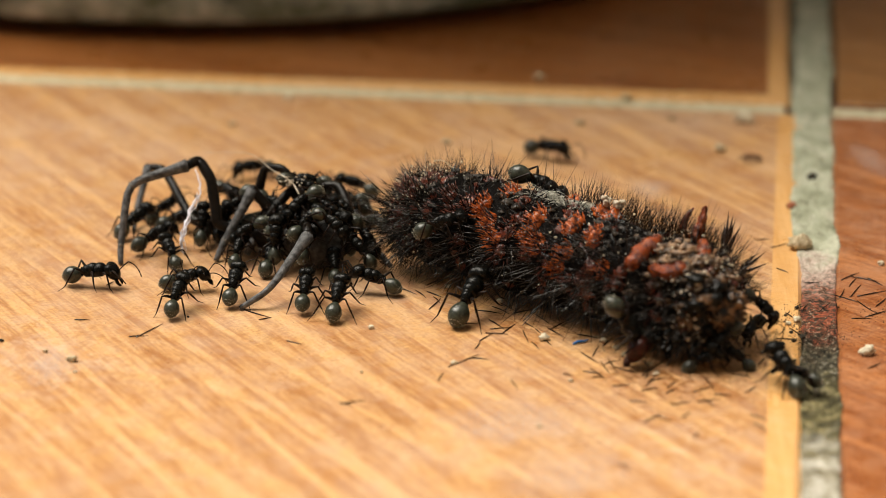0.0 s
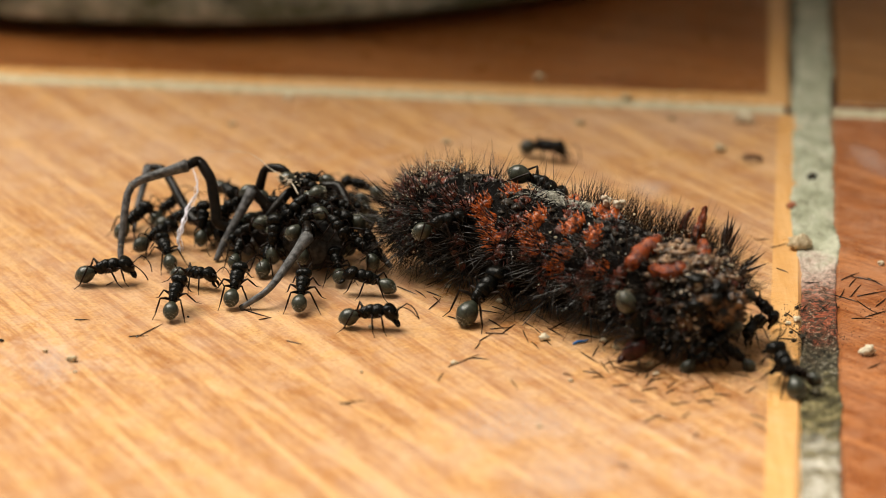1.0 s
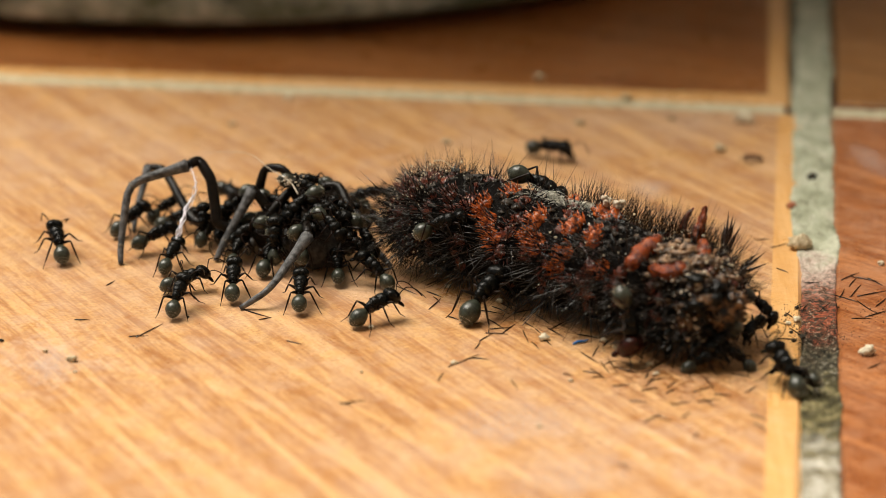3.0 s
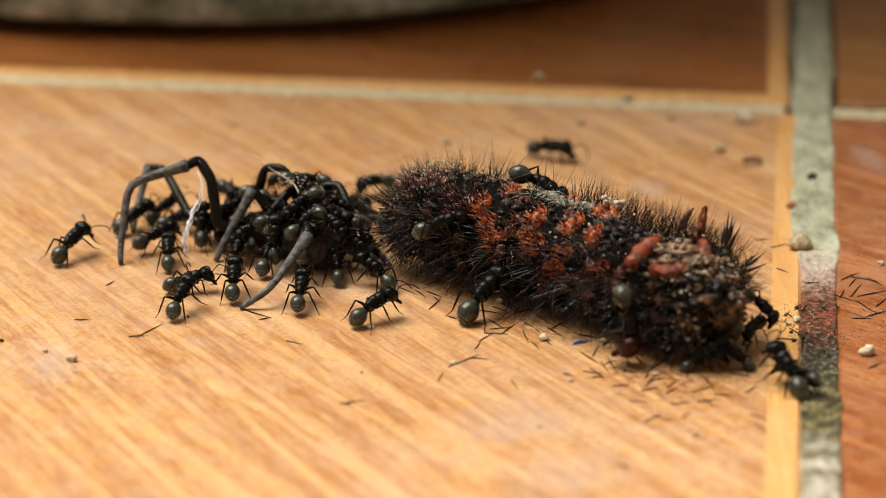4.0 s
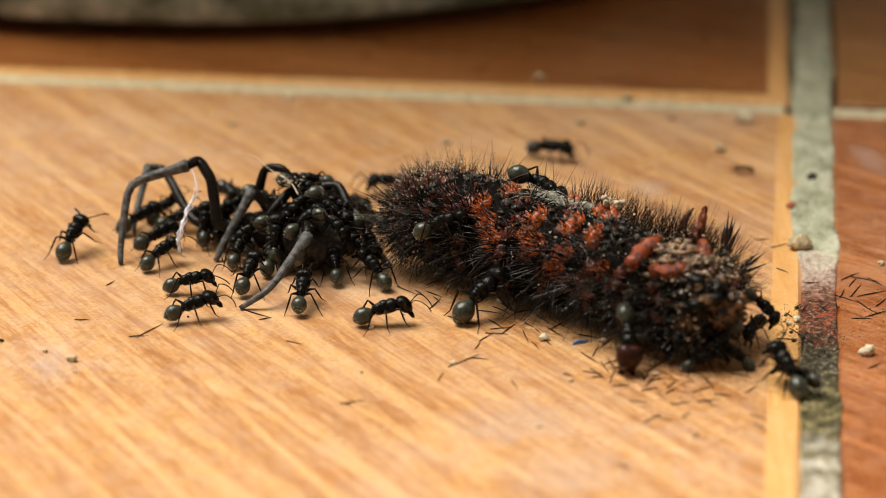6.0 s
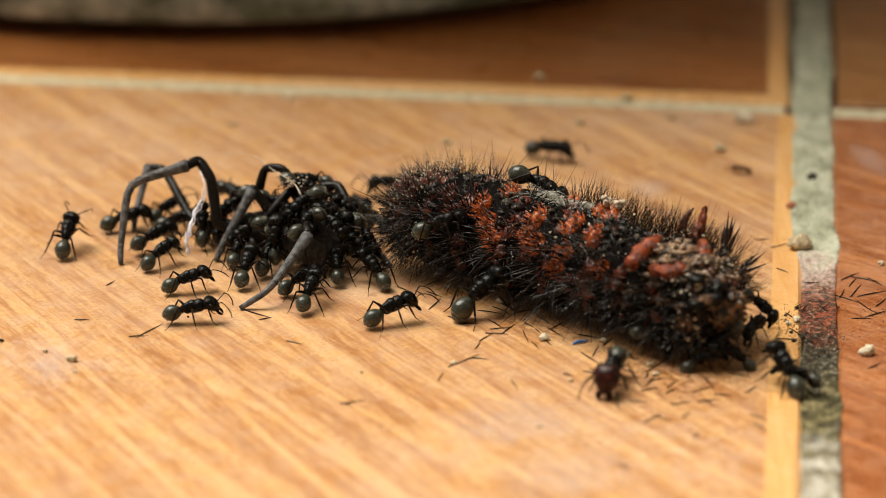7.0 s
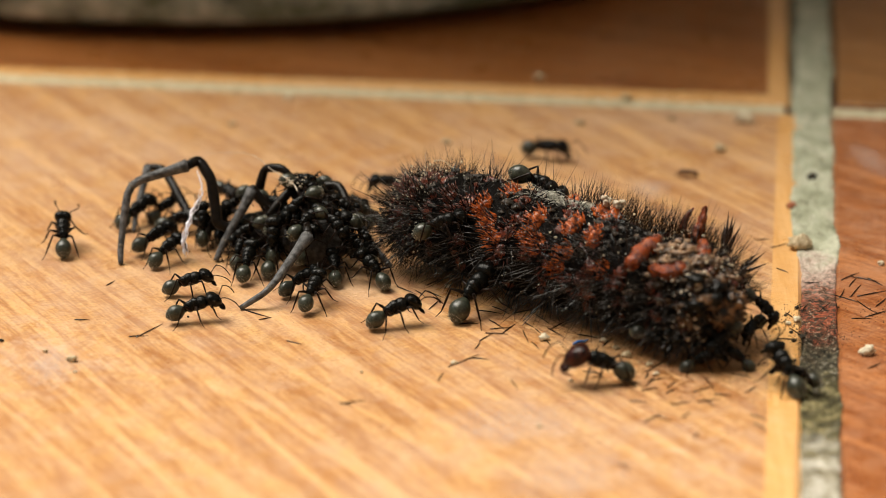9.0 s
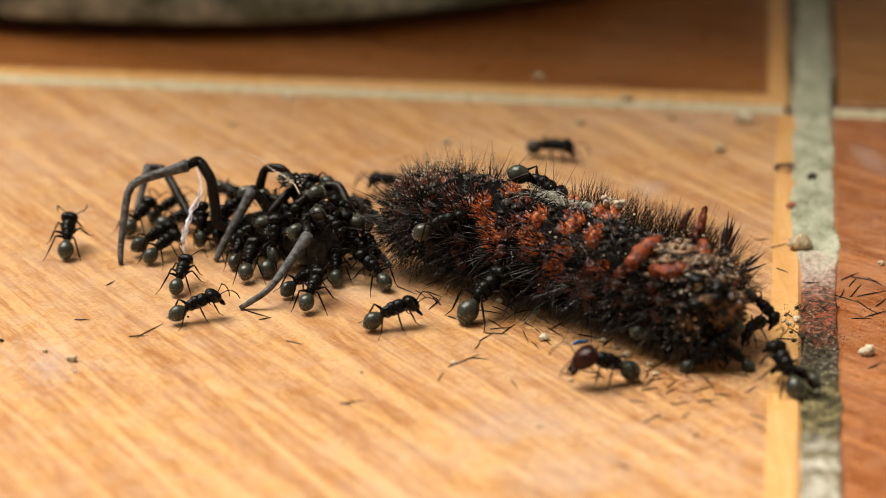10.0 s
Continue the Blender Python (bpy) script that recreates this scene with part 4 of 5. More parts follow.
def ant(name, label, head_size=1.0, head_mat=None, jaws=1.0):
    a = thing(name, label, "ant")
    rng = random.Random(len(label))
    b = bmesh.new()
    def hump(p):
        return Vector((p.x, p.y * (1 - 0.12 * p.z), p.z * (1 + 0.10 * p.x)))
    blob(b, (0.62, 0, 1.80), (0.74, 0.74, 0.66), Matrix.Rotation(radians(-14), 3, "Y"), 20, 15, hump)
    blob(b, (0.04, 0, 1.80), (0.62, 0.60, 0.62), Matrix.Rotation(radians(6), 3, "Y"), 18, 13)
    blob(b, (-0.48, 0, 1.60), (0.58, 0.50, 0.60), Matrix.Rotation(radians(24), 3, "Y"), 18, 13, hump)
    blob(b, (0.30, 0, 1.76), (0.78, 0.54, 0.58), None, 18, 13)
    blob(b, (-0.22, 0, 1.68), (0.62, 0.46, 0.60), None, 18, 13)
    blob(b, (0.1, 0, 1.34), (0.85, 0.36, 0.32), None, 14, 9)
    tube(b, [(1.0, 0, 1.80, 0.26), (1.22, 0, 1.86, 0.17), (1.42, 0, 1.90, 0.20)], 8)
    for _ in range(26):
        x, y = rng.uniform(-0.8, 1.1), rng.gauss(0, 0.25)
        needle(b, (x, y, 1.95), (x - 0.05, y * 1.3, 2.32 + rng.uniform(0, 0.22)), 0.012)
    part("thorax", b, ANT, a)
    b = bmesh.new()
    blob(b, (-1.0, 0, 1.46), (0.13, 0.32, 0.48), Matrix.Rotation(radians(-8), 3, "Y"), 12, 9)
    tube(b, [(-0.7, 0, 1.4, 0.16), (-1.0, 0, 1.28, 0.15), (-1.3, 0, 1.32, 0.14)], 8)
    part("petiole", b, ANT, a)
    # gaster: its pivot is at the waist
    b = bmesh.new()
    def egg(p):
        x = p.x
        k = 1.0 - 0.34 * max(0.0, -x) ** 2.6 - 0.26 * max(0.0, x) ** 1.5
        k *= 1 + 0.02 * (((x + 1.0) * 2.0) % 1.0)
        return Vector((x, p.y * k, p.z * k))
    blob(b, (-0.93, 0, 0.02), (1.05, 0.78, 0.80), None, 26, 40, egg)
    gas = part("gaster", b, GASTER, a, "greyish rounded abdomen", (-1.08, 0, 1.40))
    b = bmesh.new()
    def girth(x):
        u = (x + 0.93) / 1.05
        return 0.78 * math.sqrt(max(0.02, 1 - u * u)) * (1.0 - 0.34 * max(0.0, -u) ** 2.6 - 0.26 * max(0.0, u) ** 1.5)
    for ring, cnt in ((-1.58, 26), (-1.80, 20)):
        rr = girth(ring)
        for k in range(cnt):
            t = 2 * math.pi * (k + rng.random() * 0.5) / cnt
            p = Vector((ring, rr * math.cos(t), rr * math.sin(t)))
            needle(b, p, p + Vector((-0.17, 0.10 * math.cos(t), 0.10 * math.sin(t))), 0.013)
    for _ in range(26):
        t = rng.uniform(0, 6.28)
        x = rng.uniform(-1.7, -0.5)
        rr = girth(x)
        p = Vector((x, rr * math.cos(t), rr * math.sin(t)))
        needle(b, p, p + Vector((-0.08, 0.12 * math.cos(t), 0.12 * math.sin(t))), 0.009)
    part("hairs", b, HAIR, gas, "pale fringe of short hairs", kind="stuff")
    # head
    hs = head_size
    b = bmesh.new()
    def skull(p):
        w = 1.0 - 0.26 * p.x
        notch = 0.12 * max(0, -p.x) * (1 - min(1, abs(p.y) * 2))
        return Vector((p.x + notch, p.y * w, p.z * (1 - 0.1 * p.x)))
    blob(b, (0.70 * hs, 0, -0.12 * hs), (0.88 * hs, 0.74 * hs, 0.58 * hs), Matrix.Rotation(radians(46), 3, "Y"), 24, 20, skull)
    for _ in range(22):
        y, z = rng.gauss(0, 0.28) * hs, rng.uniform(-0.5, 0.35) * hs
        x = (0.72 + 0.62 * (0.35 - z / hs) * 0.8) * hs
        needle(b, (x - 0.1, y, z), (x + 0.22, y * 1.2, z + 0.26), 0.011)
    head = part("head", b, head_mat or ANT, a, "dark red head" if head_mat else "", (1.12, 0, 1.96))
    for side in (1, -1):
        b = bmesh.new()
        blob(b, (0, 0, 0), (0.15, 0.06, 0.15), None, 10, 7)
        part("eye", b, EYEMAT, head, "", (0.72 * hs, 0.68 * side * hs, 0.10 * hs))
        b = bmesh.new()
        tube(b, curve_pts([(0, 0, 0, 0.17 * jaws), (0.20, 0.13 * side, -0.20, 0.16 * jaws), (0.38, 0.0 * side, -0.42, 0.11), (0.46, -0.18 * side, -0.54, 0.03)], 3), 7)
        part("mandible", b, head_mat or ANT, head, "", (1.16 * hs, 0.24 * side * hs, -0.74 * hs))
        b = bmesh.new()
        tube(b, curve_pts([(0, 0, 0, 0.055), (0.35, 0.42 * side, 0.42, 0.05), (0.66, 0.80 * side, 0.66, 0.065)], 4), 6)
        tube(b, [(q[0], q[1], q[2], q[3] * (1 + 0.12 * math.sin(i * 1.57))) for i, q in enumerate(curve_pts([(0.66, 0.80 * side, 0.66, 0.05), (1.15, 0.86 * side, 0.45, 0.05), (1.65, 0.80 * side, -0.05, 0.06), (1.95, 0.72 * side, -0.65, 0.05)], 6))], 6)
        part("antenna", b, ANTLEG, head, "elbowed antenna", (1.14 * hs, 0.24 * side * hs, -0.10 * hs))
    sets = (((0.68, 0.32, 1.40), (1.40, 0.90, 1.70), (1.75, 1.25, 0.40), (2.10, 1.45, 0.02)),
            ((0.02, 0.32, 1.30), (0.25, 1.20, 1.75), (0.55, 1.85, 0.40), (0.85, 2.25, 0.02)),
            ((-0.48, 0.30, 1.28), (-1.35, 0.95, 2.15), (-2.25, 1.50, 0.46), (-2.95, 1.80, 0.02)))
    for st in sets:
        for side in (1, -1):
            b = bmesh.new()
            tube(b, leg_pts(side, *st), 7)
            part("leg", b, ANTLEG, a, "", (st[0][0], st[0][1] * side, st[0][2]))
    return a


WORKER = ant("ant", "black ant with greyish abdomen", 1.1)
MAJOR = ant("ant", "large black ant with a dark red head and strong jaws", 1.45, REDHEAD, 1.6)
ANT_COUNT = [0]


def put_ant(base, label, size, m, gaster=0.0, head=0.0, turn=0.0, spread=1.0):
    """A copy of an ant at pose m. Its legs, gaster, head and feelers get their own set (degrees)."""
    ANT_COUNT[0] += 1
    rng = random.Random(ANT_COUNT[0])
    a = copy_thing(base, m)
    a.scale = (size,) * 3
    a["label"] = label
    a["group"] = "ants at the spider and caterpillar"
    for c in a.children:
        n = c.name.split(".")[0]
        if n == "leg":
            c.rotation_euler = (radians(rng.uniform(-6, 6)), radians(rng.uniform(-5, 5)), radians(rng.uniform(-16, 16) * spread))
        elif n == "gaster":
            c.rotation_euler = (0, radians(-gaster - 22), radians(rng.uniform(-6, 6)))
        elif n == "head":
            c.rotation_euler = (radians(rng.uniform(-8, 8)), radians(head + rng.uniform(-6, 10)), radians(turn + rng.uniform(-10, 10)))
            for q in c.children:
                if q.name.split(".")[0] == "antenna":
                    q.rotation_euler = (radians(rng.uniform(-15, 15)), radians(rng.uniform(-15, 25)), radians(rng.uniform(-20, 20)))
    return a


def ant_pose(x, y, z, yaw, pitch=0.0, roll=0.0):
    return pose(x * MM, y * MM, z * MM, roll, -pitch, yaw)


MOVERS = []


def walker(base, label, size, rows, stride=True, **kw):
    """An ant with a way of its own: rows of seconds, x, y, z, yaw, pitch."""
    a = put_ant(base, label, size, ant_pose(*rows[0][1:]), **kw)
    MOVERS.append((a, rows, stride))
    return a


STANDERS = []


def feeder(label, size, x, y, z, yaw, pitch=0.0, stir=1.0, base=None, **kw):
    """An ant that stays and tugs."""
    a = put_ant(base or WORKER, label, size, ant_pose(x, y, z, yaw, pitch), **kw)
    STANDERS.append((a, (x, y, z, yaw, pitch), stir))
    return a


walker(WORKER, "black ant with a greyish abdomen wandering on the tile", 1.24, [
    (0, -39.92, -12.17, 0, -7, -1.79),
    (0.2, -38.04, -10.85, 0, -1, -0.33),
    (0.4, -38.04, -10.85, 0, -1, -0.33),
    (0.6, -36.74, -11.21, 0, -1, -0.34),
    (0.8, -37.32, -11.21, 0, -1, -0.34),
    (1, -38.39, -11.29, 0.08, 7, 1.81),
    (1.2, -39.82, -9.8, 0.39, 38, 9.01),
    (1.4, -41.5, -7.95, 0.56, 63, 12.94),
    (1.6, -42.59, -5.07, 0.62, 98, 14.37),
    (1.8, -44.56, -4.36, 0.47, 132, 10.95),
    (2, -46.06, -3.74, 0.41, 140, 9.51),
    (2.2, -46.31, -3.75, 0.42, 138, 9.73),
    (2.5, -46.1, -3.32, 0.47, 132, 10.95),
    (2.7, -45.91, -3.15, 0.49, 128, 11.46),
    (3.2, -44.57, -2.46, 0.62, 92, 14.49),
    (3.8, -43.11, -3.07, 0.51, 55, 11.98),
    (4.5, -43.6, -2.74, 0.6, 74, 13.95),
    (5, -43.52, -2.17, 0.59, 71, 13.75),
    (5.7, -43.14, -1.69, 0.81, 66, 19),
    (6.8, -44.03, -0.96, 0.81, 82, 19),
    (7.5, -44.34, -0.41, 0.81, 87, 19),
    (8.2, -44.57, -0.41, 0.81, 92, 19),
    (9, -44.86, -0.41, 0.81, 99, 19),
    (10, -44.19, -0.79, 0.81, 92, 19)])
walker(WORKER, "black ant with a greyish abdomen standing on the tile", 1.12, [
    (0, -29.35, -19.2, 0.73, 74, 19),
    (1, -29.61, -19.71, 0.73, 79, 19),
    (2.5, -29.34, -19.27, 0.73, 77, 19),
    (3.8, -28.96, -19.58, 0.73, 70, 19),
    (4.5, -28.45, -20.33, 0.73, 60, 19),
    (5, -28, -20.93, 0.43, 50, 11.14),
    (5.5, -27.52, -21.03, 0.34, 37, 8.75),
    (5.7, -27.44, -21.47, 0.29, 30, 7.43),
    (6.8, -27.53, -22.74, 0.05, 5, 1.29),
    (7.5, -27.36, -22.75, 0.1, 9, 2.43),
    (8, -27.11, -22.88, 0.13, 13, 3.29),
    (9, -27.2, -22.36, 0.16, 16, 3.97),
    (10, -27.07, -22.01, 0.25, 26, 6.52)], gaster=-8)
walker(WORKER, "black ant with a greyish abdomen standing on the tile", 1.07, [
    (0, -29.15, -13.35, 0.04, 4, 1.15),
    (1, -28.39, -12.11, 0, -25, -3),
    (2.5, -29.02, -13.48, 0.16, 16, 4.17),
    (4.5, -28.39, -14.04, 0, 0, -0.06),
    (5.5, -27.95, -15.15, 0, -24, -3),
    (5.7, -28.37, -14.74, 0, -7, -1.7),
    (6.8, -28.77, -13.87, 0.18, 19, 4.78),
    (8, -28.72, -14.32, 0.06, 6, 1.49),
    (9, -28.61, -14.64, 0.12, 13, 3.34),
    (10, -29.59, -12.53, 0.52, 78, 14.2)])
walker(WORKER, "black ant with a greyish abdomen standing on the tile", 1.14, [
    (0, -23.32, -15.8, 0.74, 81, 19),
    (1, -23.14, -16.1, 0.74, 81, 19),
    (2.5, -23.66, -14.66, 0.74, 92, 19),
    (4.5, -23.54, -14.21, 0.74, 90, 19),
    (5, -22.32, -12.84, 0.74, 83, 19),
    (5.5, -21.76, -13.15, 0.69, 74, 17.74),
    (6.8, -22.23, -10.74, 0.74, 78, 19),
    (8, -22.44, -9.48, 0.74, 80, 19),
    (10, -22.09, -8.14, 0.74, 81, 19)], gaster=-10)
walker(WORKER, "black ant with a greyish abdomen standing on the tile", 1.13, [
    (0, -15.3, -17.6, 0.74, 83, 19),
    (1, -15.64, -17.74, 0.74, 83, 19),
    (2.5, -15.89, -17.73, 0.74, 89, 19),
    (4.5, -15.74, -17.86, 0.74, 81, 19),
    (5.5, -15.85, -18.31, 0.74, 85, 19),
    (6.8, -14.76, -17.85, 0.74, 72, 19),
    (8, -14.29, -18.01, 0.74, 67, 19),
    (10, -14.24, -17.53, 0.74, 69, 19)], gaster=-12)
walker(WORKER, "black ant with greyish abdomen feeding in a pile on the spider", 1.07, [
    (0, -16.13, -4.03, 0, -22, -3),
    (5.5, -16.04, -5.51, 0, -10, -2.46),
    (7, -15.85, -13.92, 0.28, 30, 7.47),
    (8, -15.84, -14.26, 0.28, 30, 7.47),
    (10, -15.63, -14.2, 0.3, 34, 8.16)])
walker(WORKER, "black ant with a greyish abdomen turning on the tile", 1.2, [
    (0, -11.56, -20.06, 0.76, 80, 18.5),
    (0.2, -10.67, -21.96, 0.5, 56, 12.04),
    (0.4, -9.88, -23.1, 0.3, 29, 7.11),
    (0.6, -9.18, -23.78, 0.19, 18, 4.57),
    (0.8, -8.88, -24.31, 0.04, 3, 0.89),
    (1, -7.98, -24.4, 0, -4, -0.99),
    (1.2, -6.69, -24.07, 0, -4, -0.97),
    (1.5, -6.67, -24.22, 0, -1, -0.38),
    (1.8, -6.71, -24.04, 0.21, 19, 4.91),
    (2, -7.05, -23.3, 0.33, 32, 7.81),
    (2.5, -7.15, -22.82, 0.33, 33, 7.99),
    (3.8, -7.33, -22.54, 0.4, 41, 9.63),
    (4.5, -7.36, -22.38, 0.38, 39, 9.22),
    (5, -7.31, -22.49, 0.33, 33, 7.92),
    (5.5, -7.06, -23.2, 0.14, 13, 3.24),
    (5.7, -6.79, -23.42, 0.08, 8, 2.01),
    (6.8, -5.61, -23.25, 0.28, 27, 6.8),
    (7.5, -5.29, -23.18, 0.3, 30, 7.28),
    (8, -5.68, -23.3, 0.33, 33, 7.99),
    (9, -5.11, -23.8, 0.27, 26, 6.44),
    (10, -5.39, -24.18, 0.25, 24, 6.08)])
walker(WORKER, "black ant with a greyish abdomen standing on the tile", 1.12, [
    (0, -7.87, -14.23, 0.25, 166, 6.41),
    (1, -8.55, -14.48, 0.2, 172, 5.01),
    (2, -8.54, -13.64, 0.69, 164, 17.96),
    (2.5, -8.15, -11.91, 0.73, 139, 19),
    (4.5, -8.2, -12.22, 0.73, 147, 19),
    (5.5, -8.21, -11.41, 0.73, 132, 19),
    (8, -8.33, -11.29, 0.73, 129, 19),
    (10, -8.4, -11.6, 0.73, 136, 19)])
walker(WORKER, "black ant with greyish abdomen tugging at the caterpillar's side", 1.52, [
    (0, 3.41, -21.1, 0.91, 60, 19),
    (0.5, 3.96, -21.23, 0.91, 55, 19),
    (1, 4.95, -21.05, 0.91, 47, 19),
    (2.5, 5.14, -20.7, 0.91, 50, 19),
    (4.5, 5.22, -20.79, 0.91, 41, 19),
    (5.5, 4.99, -21.23, 0.91, 38, 19),
    (7.5, 4.95, -20.31, 0.91, 32, 19),
    (8, 5.06, -20.34, 0.91, 43, 19),
    (9, 3.93, -20, 0.91, 51, 19),
    (10, 5.25, -20.69, 0.91, 42, 19)])
walker(MAJOR, "large black ant with a dark red head and strong jaws", 1.3, [
    (0, 17.48, -34.82, 4.02, 0, -72),
    (1, 17.93, -34.47, 4.71, -8, -88),
    (2.5, 17.75, -33.34, 4.97, -28, -88),
    (4.5, 18.17, -32.56, 4.94, -52, -88),
    (5, 19.12, -32.05, 5.09, -84, -88),
    (5.5, 19.49, -32.02, 4.97, -96, -84),
    (5.7, 19.35, -32.4, 4.58, -92, -80),
    (6.3, 19.33, -34.2, 0.6, -80, -14),
    (6.8, 19.2, -37.2, 0.5, -62, -12),
    (7, 17.7, -39.6, 0.5, -104, -12),
    (7.2, 16.4, -39.6, 0.2, -150, 0),
    (7.5, 16.2, -39.3, 0.45, -188, 11),
    (8, 16.2, -39.4, 0.5, -180, 12),
    (9, 16.1, -39.3, 0.5, -172, 12),
    (10, 16.8, -39.5, 0.5, -163, 12)])
walker(WORKER, "black ant running across the tile behind the spider", 1.1, [
    (0, -24.14, 24.94, 0, -154, -3),
    (0.3, -44.03, 21.55, 0, -163, -3),
    (0.45, -54.5, 20.37, 0, -166, -3),
    (0.7, -70.8, 20.05, 0, -168, -3),
    (10, -71.52, 20.05, 0, -168, -3)])
walker(WORKER, "black ant running across the tile behind the spider", 1.11, [
    (0, -12.1, 13.31, 0, -167, -3),
    (3.6, -13.61, 14.84, 0, -176, -1.11),
    (4.2, -24.54, 20.64, 0, -177, -0.68),
    (4.6, -37.16, 20.86, 0, -167, -3),
    (4.8, -44.35, 22.16, 0, -168, -3),
    (5, -50.63, 23.89, 0, -174, -1.54),
    (5.2, -51.86, 24.89, 0.04, -184, 1.02),
    (5.4, -54.04, 24.55, 0, -170, -2.53),
    (5.6, -56.8, 27.57, 0.25, -206, 6.39),
    (5.8, -59.01, 31.07, 0.31, -213, 8.08),
    (6.2, -69.73, 38.02, 0.33, -216, 8.65),
    (10, -70.48, 38.02, 0.33, -216, 8.64)])
walker(WORKER, "black ant crossing the cement joint", 0.93, [
    (0, 25.82, -3.95, 0, -28, -3),
    (3.8, 29.13, -3.95, 0, -28, -3),
    (4.2, 35.52, -5.86, 0, -39, -3),
    (4.4, 39.41, -7.31, 0, -39, -3),
    (4.5, 41.2, -8.57, 0, -43, -3),
    (4.6, 41.46, -9.1, 0, -48, -3),
    (4.8, 45.9, -8.93, 0, -35, -3),
    (5, 54.75, -8.57, 0, -26, -3),
    (5.4, 65.01, -9.28, 0, -26, -3),
    (10, 65.33, -9.28, 0, -26, -3)])
walker(WORKER, "black ant lingering behind the caterpillar's tail", 1.1, [
    (0, -11.07, 18.09, 0.16, 164, 4.06),
    (1, -10.27, 17.13, 0.17, 163, 4.38),
    (2.5, -8.29, 14.38, 0, 196, -3),
    (4, -8.49, 19.2, 0, 218, -3),
    (4.5, -7.89, 20.7, 0, 202, -3),
    (5.5, -6.87, 19.83, 0, 183, -0.85),
    (7.5, -6.53, 18.76, 0, 187, -1.9),
    (10, -6.57, 19.27, 0.05, 174, 1.43)])
walker(WORKER, "small brown ant on the tile behind the caterpillar", 0.47, [
    (0, 40.2, 31.37, 0, -173, -1.71),
    (2.5, 40.35, 31.37, 0, -173, -1.71),
    (4.5, 39.99, 29.34, 0, -165, -3),
    (5.5, 38.93, 27.22, 0, -171, -2.31),
    (7.5, 37.67, 26.66, 0.01, -183, 0.8),
    (8.2, 33.68, 25.58, 0, -175, -1.3),
    (9, 31.37, 25.47, 0, -171, -2.31),
    (9.1, 31.59, 25.65, 0.12, -211, 7.53),
    (9.2, 32.78, 25.9, 0.21, -300, 12.62),
    (9.3, 35.37, 25.58, 0, -366, -1.45),
    (9.7, 40.44, 26.89, 0, -366, -1.45),
    (10, 44, 28.11, 0, -369, -2.4)])
walker(WORKER, "black ant with greyish abdomen feeding in a pile on the spider", 1.17, [
    (0, -36.69, 4.63, 0.44, 48, 10.81),
    (1, -36.79, 4.91, 0.46, 51, 11.29),
    (2.5, -37.26, 5.11, 0.45, 49, 10.98),
    (4.5, -36.52, 6.11, 0.41, 44, 10.19),
    (5.5, -35.8, 5.75, 0.38, 40, 9.47),
    (6.8, -37.66, 5.83, 0.19, 18, 4.58),
    (7.5, -38.22, 6.5, 0.05, 5, 1.32),
    (8, -37.97, 6.63, 0.04, 3, 0.9),
    (8.6, -37.36, 6.71, 0.14, 13, 3.33),
    (9, -36.86, 7.89, 0.42, 45, 10.38),
    (10, -36.3, 6.24, 0.51, 60, 12.57)])
walker(WORKER, "black ant with greyish abdomen feeding in a pile on the spider", 1.07, [
    (0, -31.92, -5.42, 0.61, 115, 16.55),
    (1, -32.39, -5.09, 0.5, 110, 13.63),
    (2.5, -31.17, -6.54, 0.49, 66, 13.25),
    (4.5, -32.32, -4.91, 0.53, 100, 14.29),
    (5.5, -32.6, -5.77, 0.39, 46, 10.53),
    (8, -32.37, -5.4, 0.4, 48, 10.9),
    (9, -31.92, -4.68, 0.42, 51, 11.43),
    (10, -32.52, -3.37, 0.4, 47, 10.74)])
walker(WORKER, "black ant standing on the tile behind the caterpillar", 1.2, [
    (0, 13.57, 32.46, 0, -29, -3),
    (1, 13.09, 32.46, 0, -28, -3),
    (2.5, 13.68, 32.46, 0, -28, -3),
    (4.5, 13.97, 32.35, 0, -26, -3),
    (5.5, 13.97, 32.46, 0, -25, -3),
    (7.5, 13.67, 32.23, 0, -25, -3),
    (9, 13.38, 32.47, 0, -20, -3),
    (10, 14.07, 32.81, 0, -22, -3)])
feeder("black ant with a greyish abdomen feeding on the caterpillar", 1.37, 9.94, -9.77, 9.92, -16, -36, gaster=0, stir=0.3)
feeder("black ant with a greyish abdomen feeding on the caterpillar", 1.2, 0.2, -14.6, 6.9, 4, 8, stir=0.5)
feeder("black ant with a greyish abdomen feeding on the caterpillar", 1.31, 35.1, -39.6, 0.6, 118, 22, stir=0.5)
feeder("black ant with a greyish abdomen feeding on the caterpillar", 0.93, 36.6, -40.0, 0.18, 158, 5.46, stir=0.5)
feeder("black ant with a greyish abdomen feeding on the caterpillar", 0.94, 33.18, -28.96, 3.72, -20, -48, stir=0.6)
feeder("black ant with a greyish abdomen feeding on the caterpillar", 0.94, 33.31, -30.25, 1.37, -120, -12, stir=0.5)
feeder("black ant with a greyish abdomen feeding on the caterpillar", 0.93, 27.84, -35.87, 0, 4, 16, stir=0.6)
feeder("black ant with a greyish abdomen feeding on the caterpillar", 0.89, 30.25, -34.76, 2.42, -152, -40, stir=0.4)
feeder("black ant with a greyish abdomen feeding on the caterpillar", 0.92, 21.85, -32.54, 1.07, -28, -24, stir=0.4)
feeder("black ant with a greyish abdomen feeding on the caterpillar", 0.89, 30.36, -35.18, 0.23, 172, 24, stir=0.4)
feeder("black ant with greyish abdomen feeding in a pile on the spider", 1.13, -33.66, -0.66, 0.33, 35, 8.48, gaster=-13, head=-3)
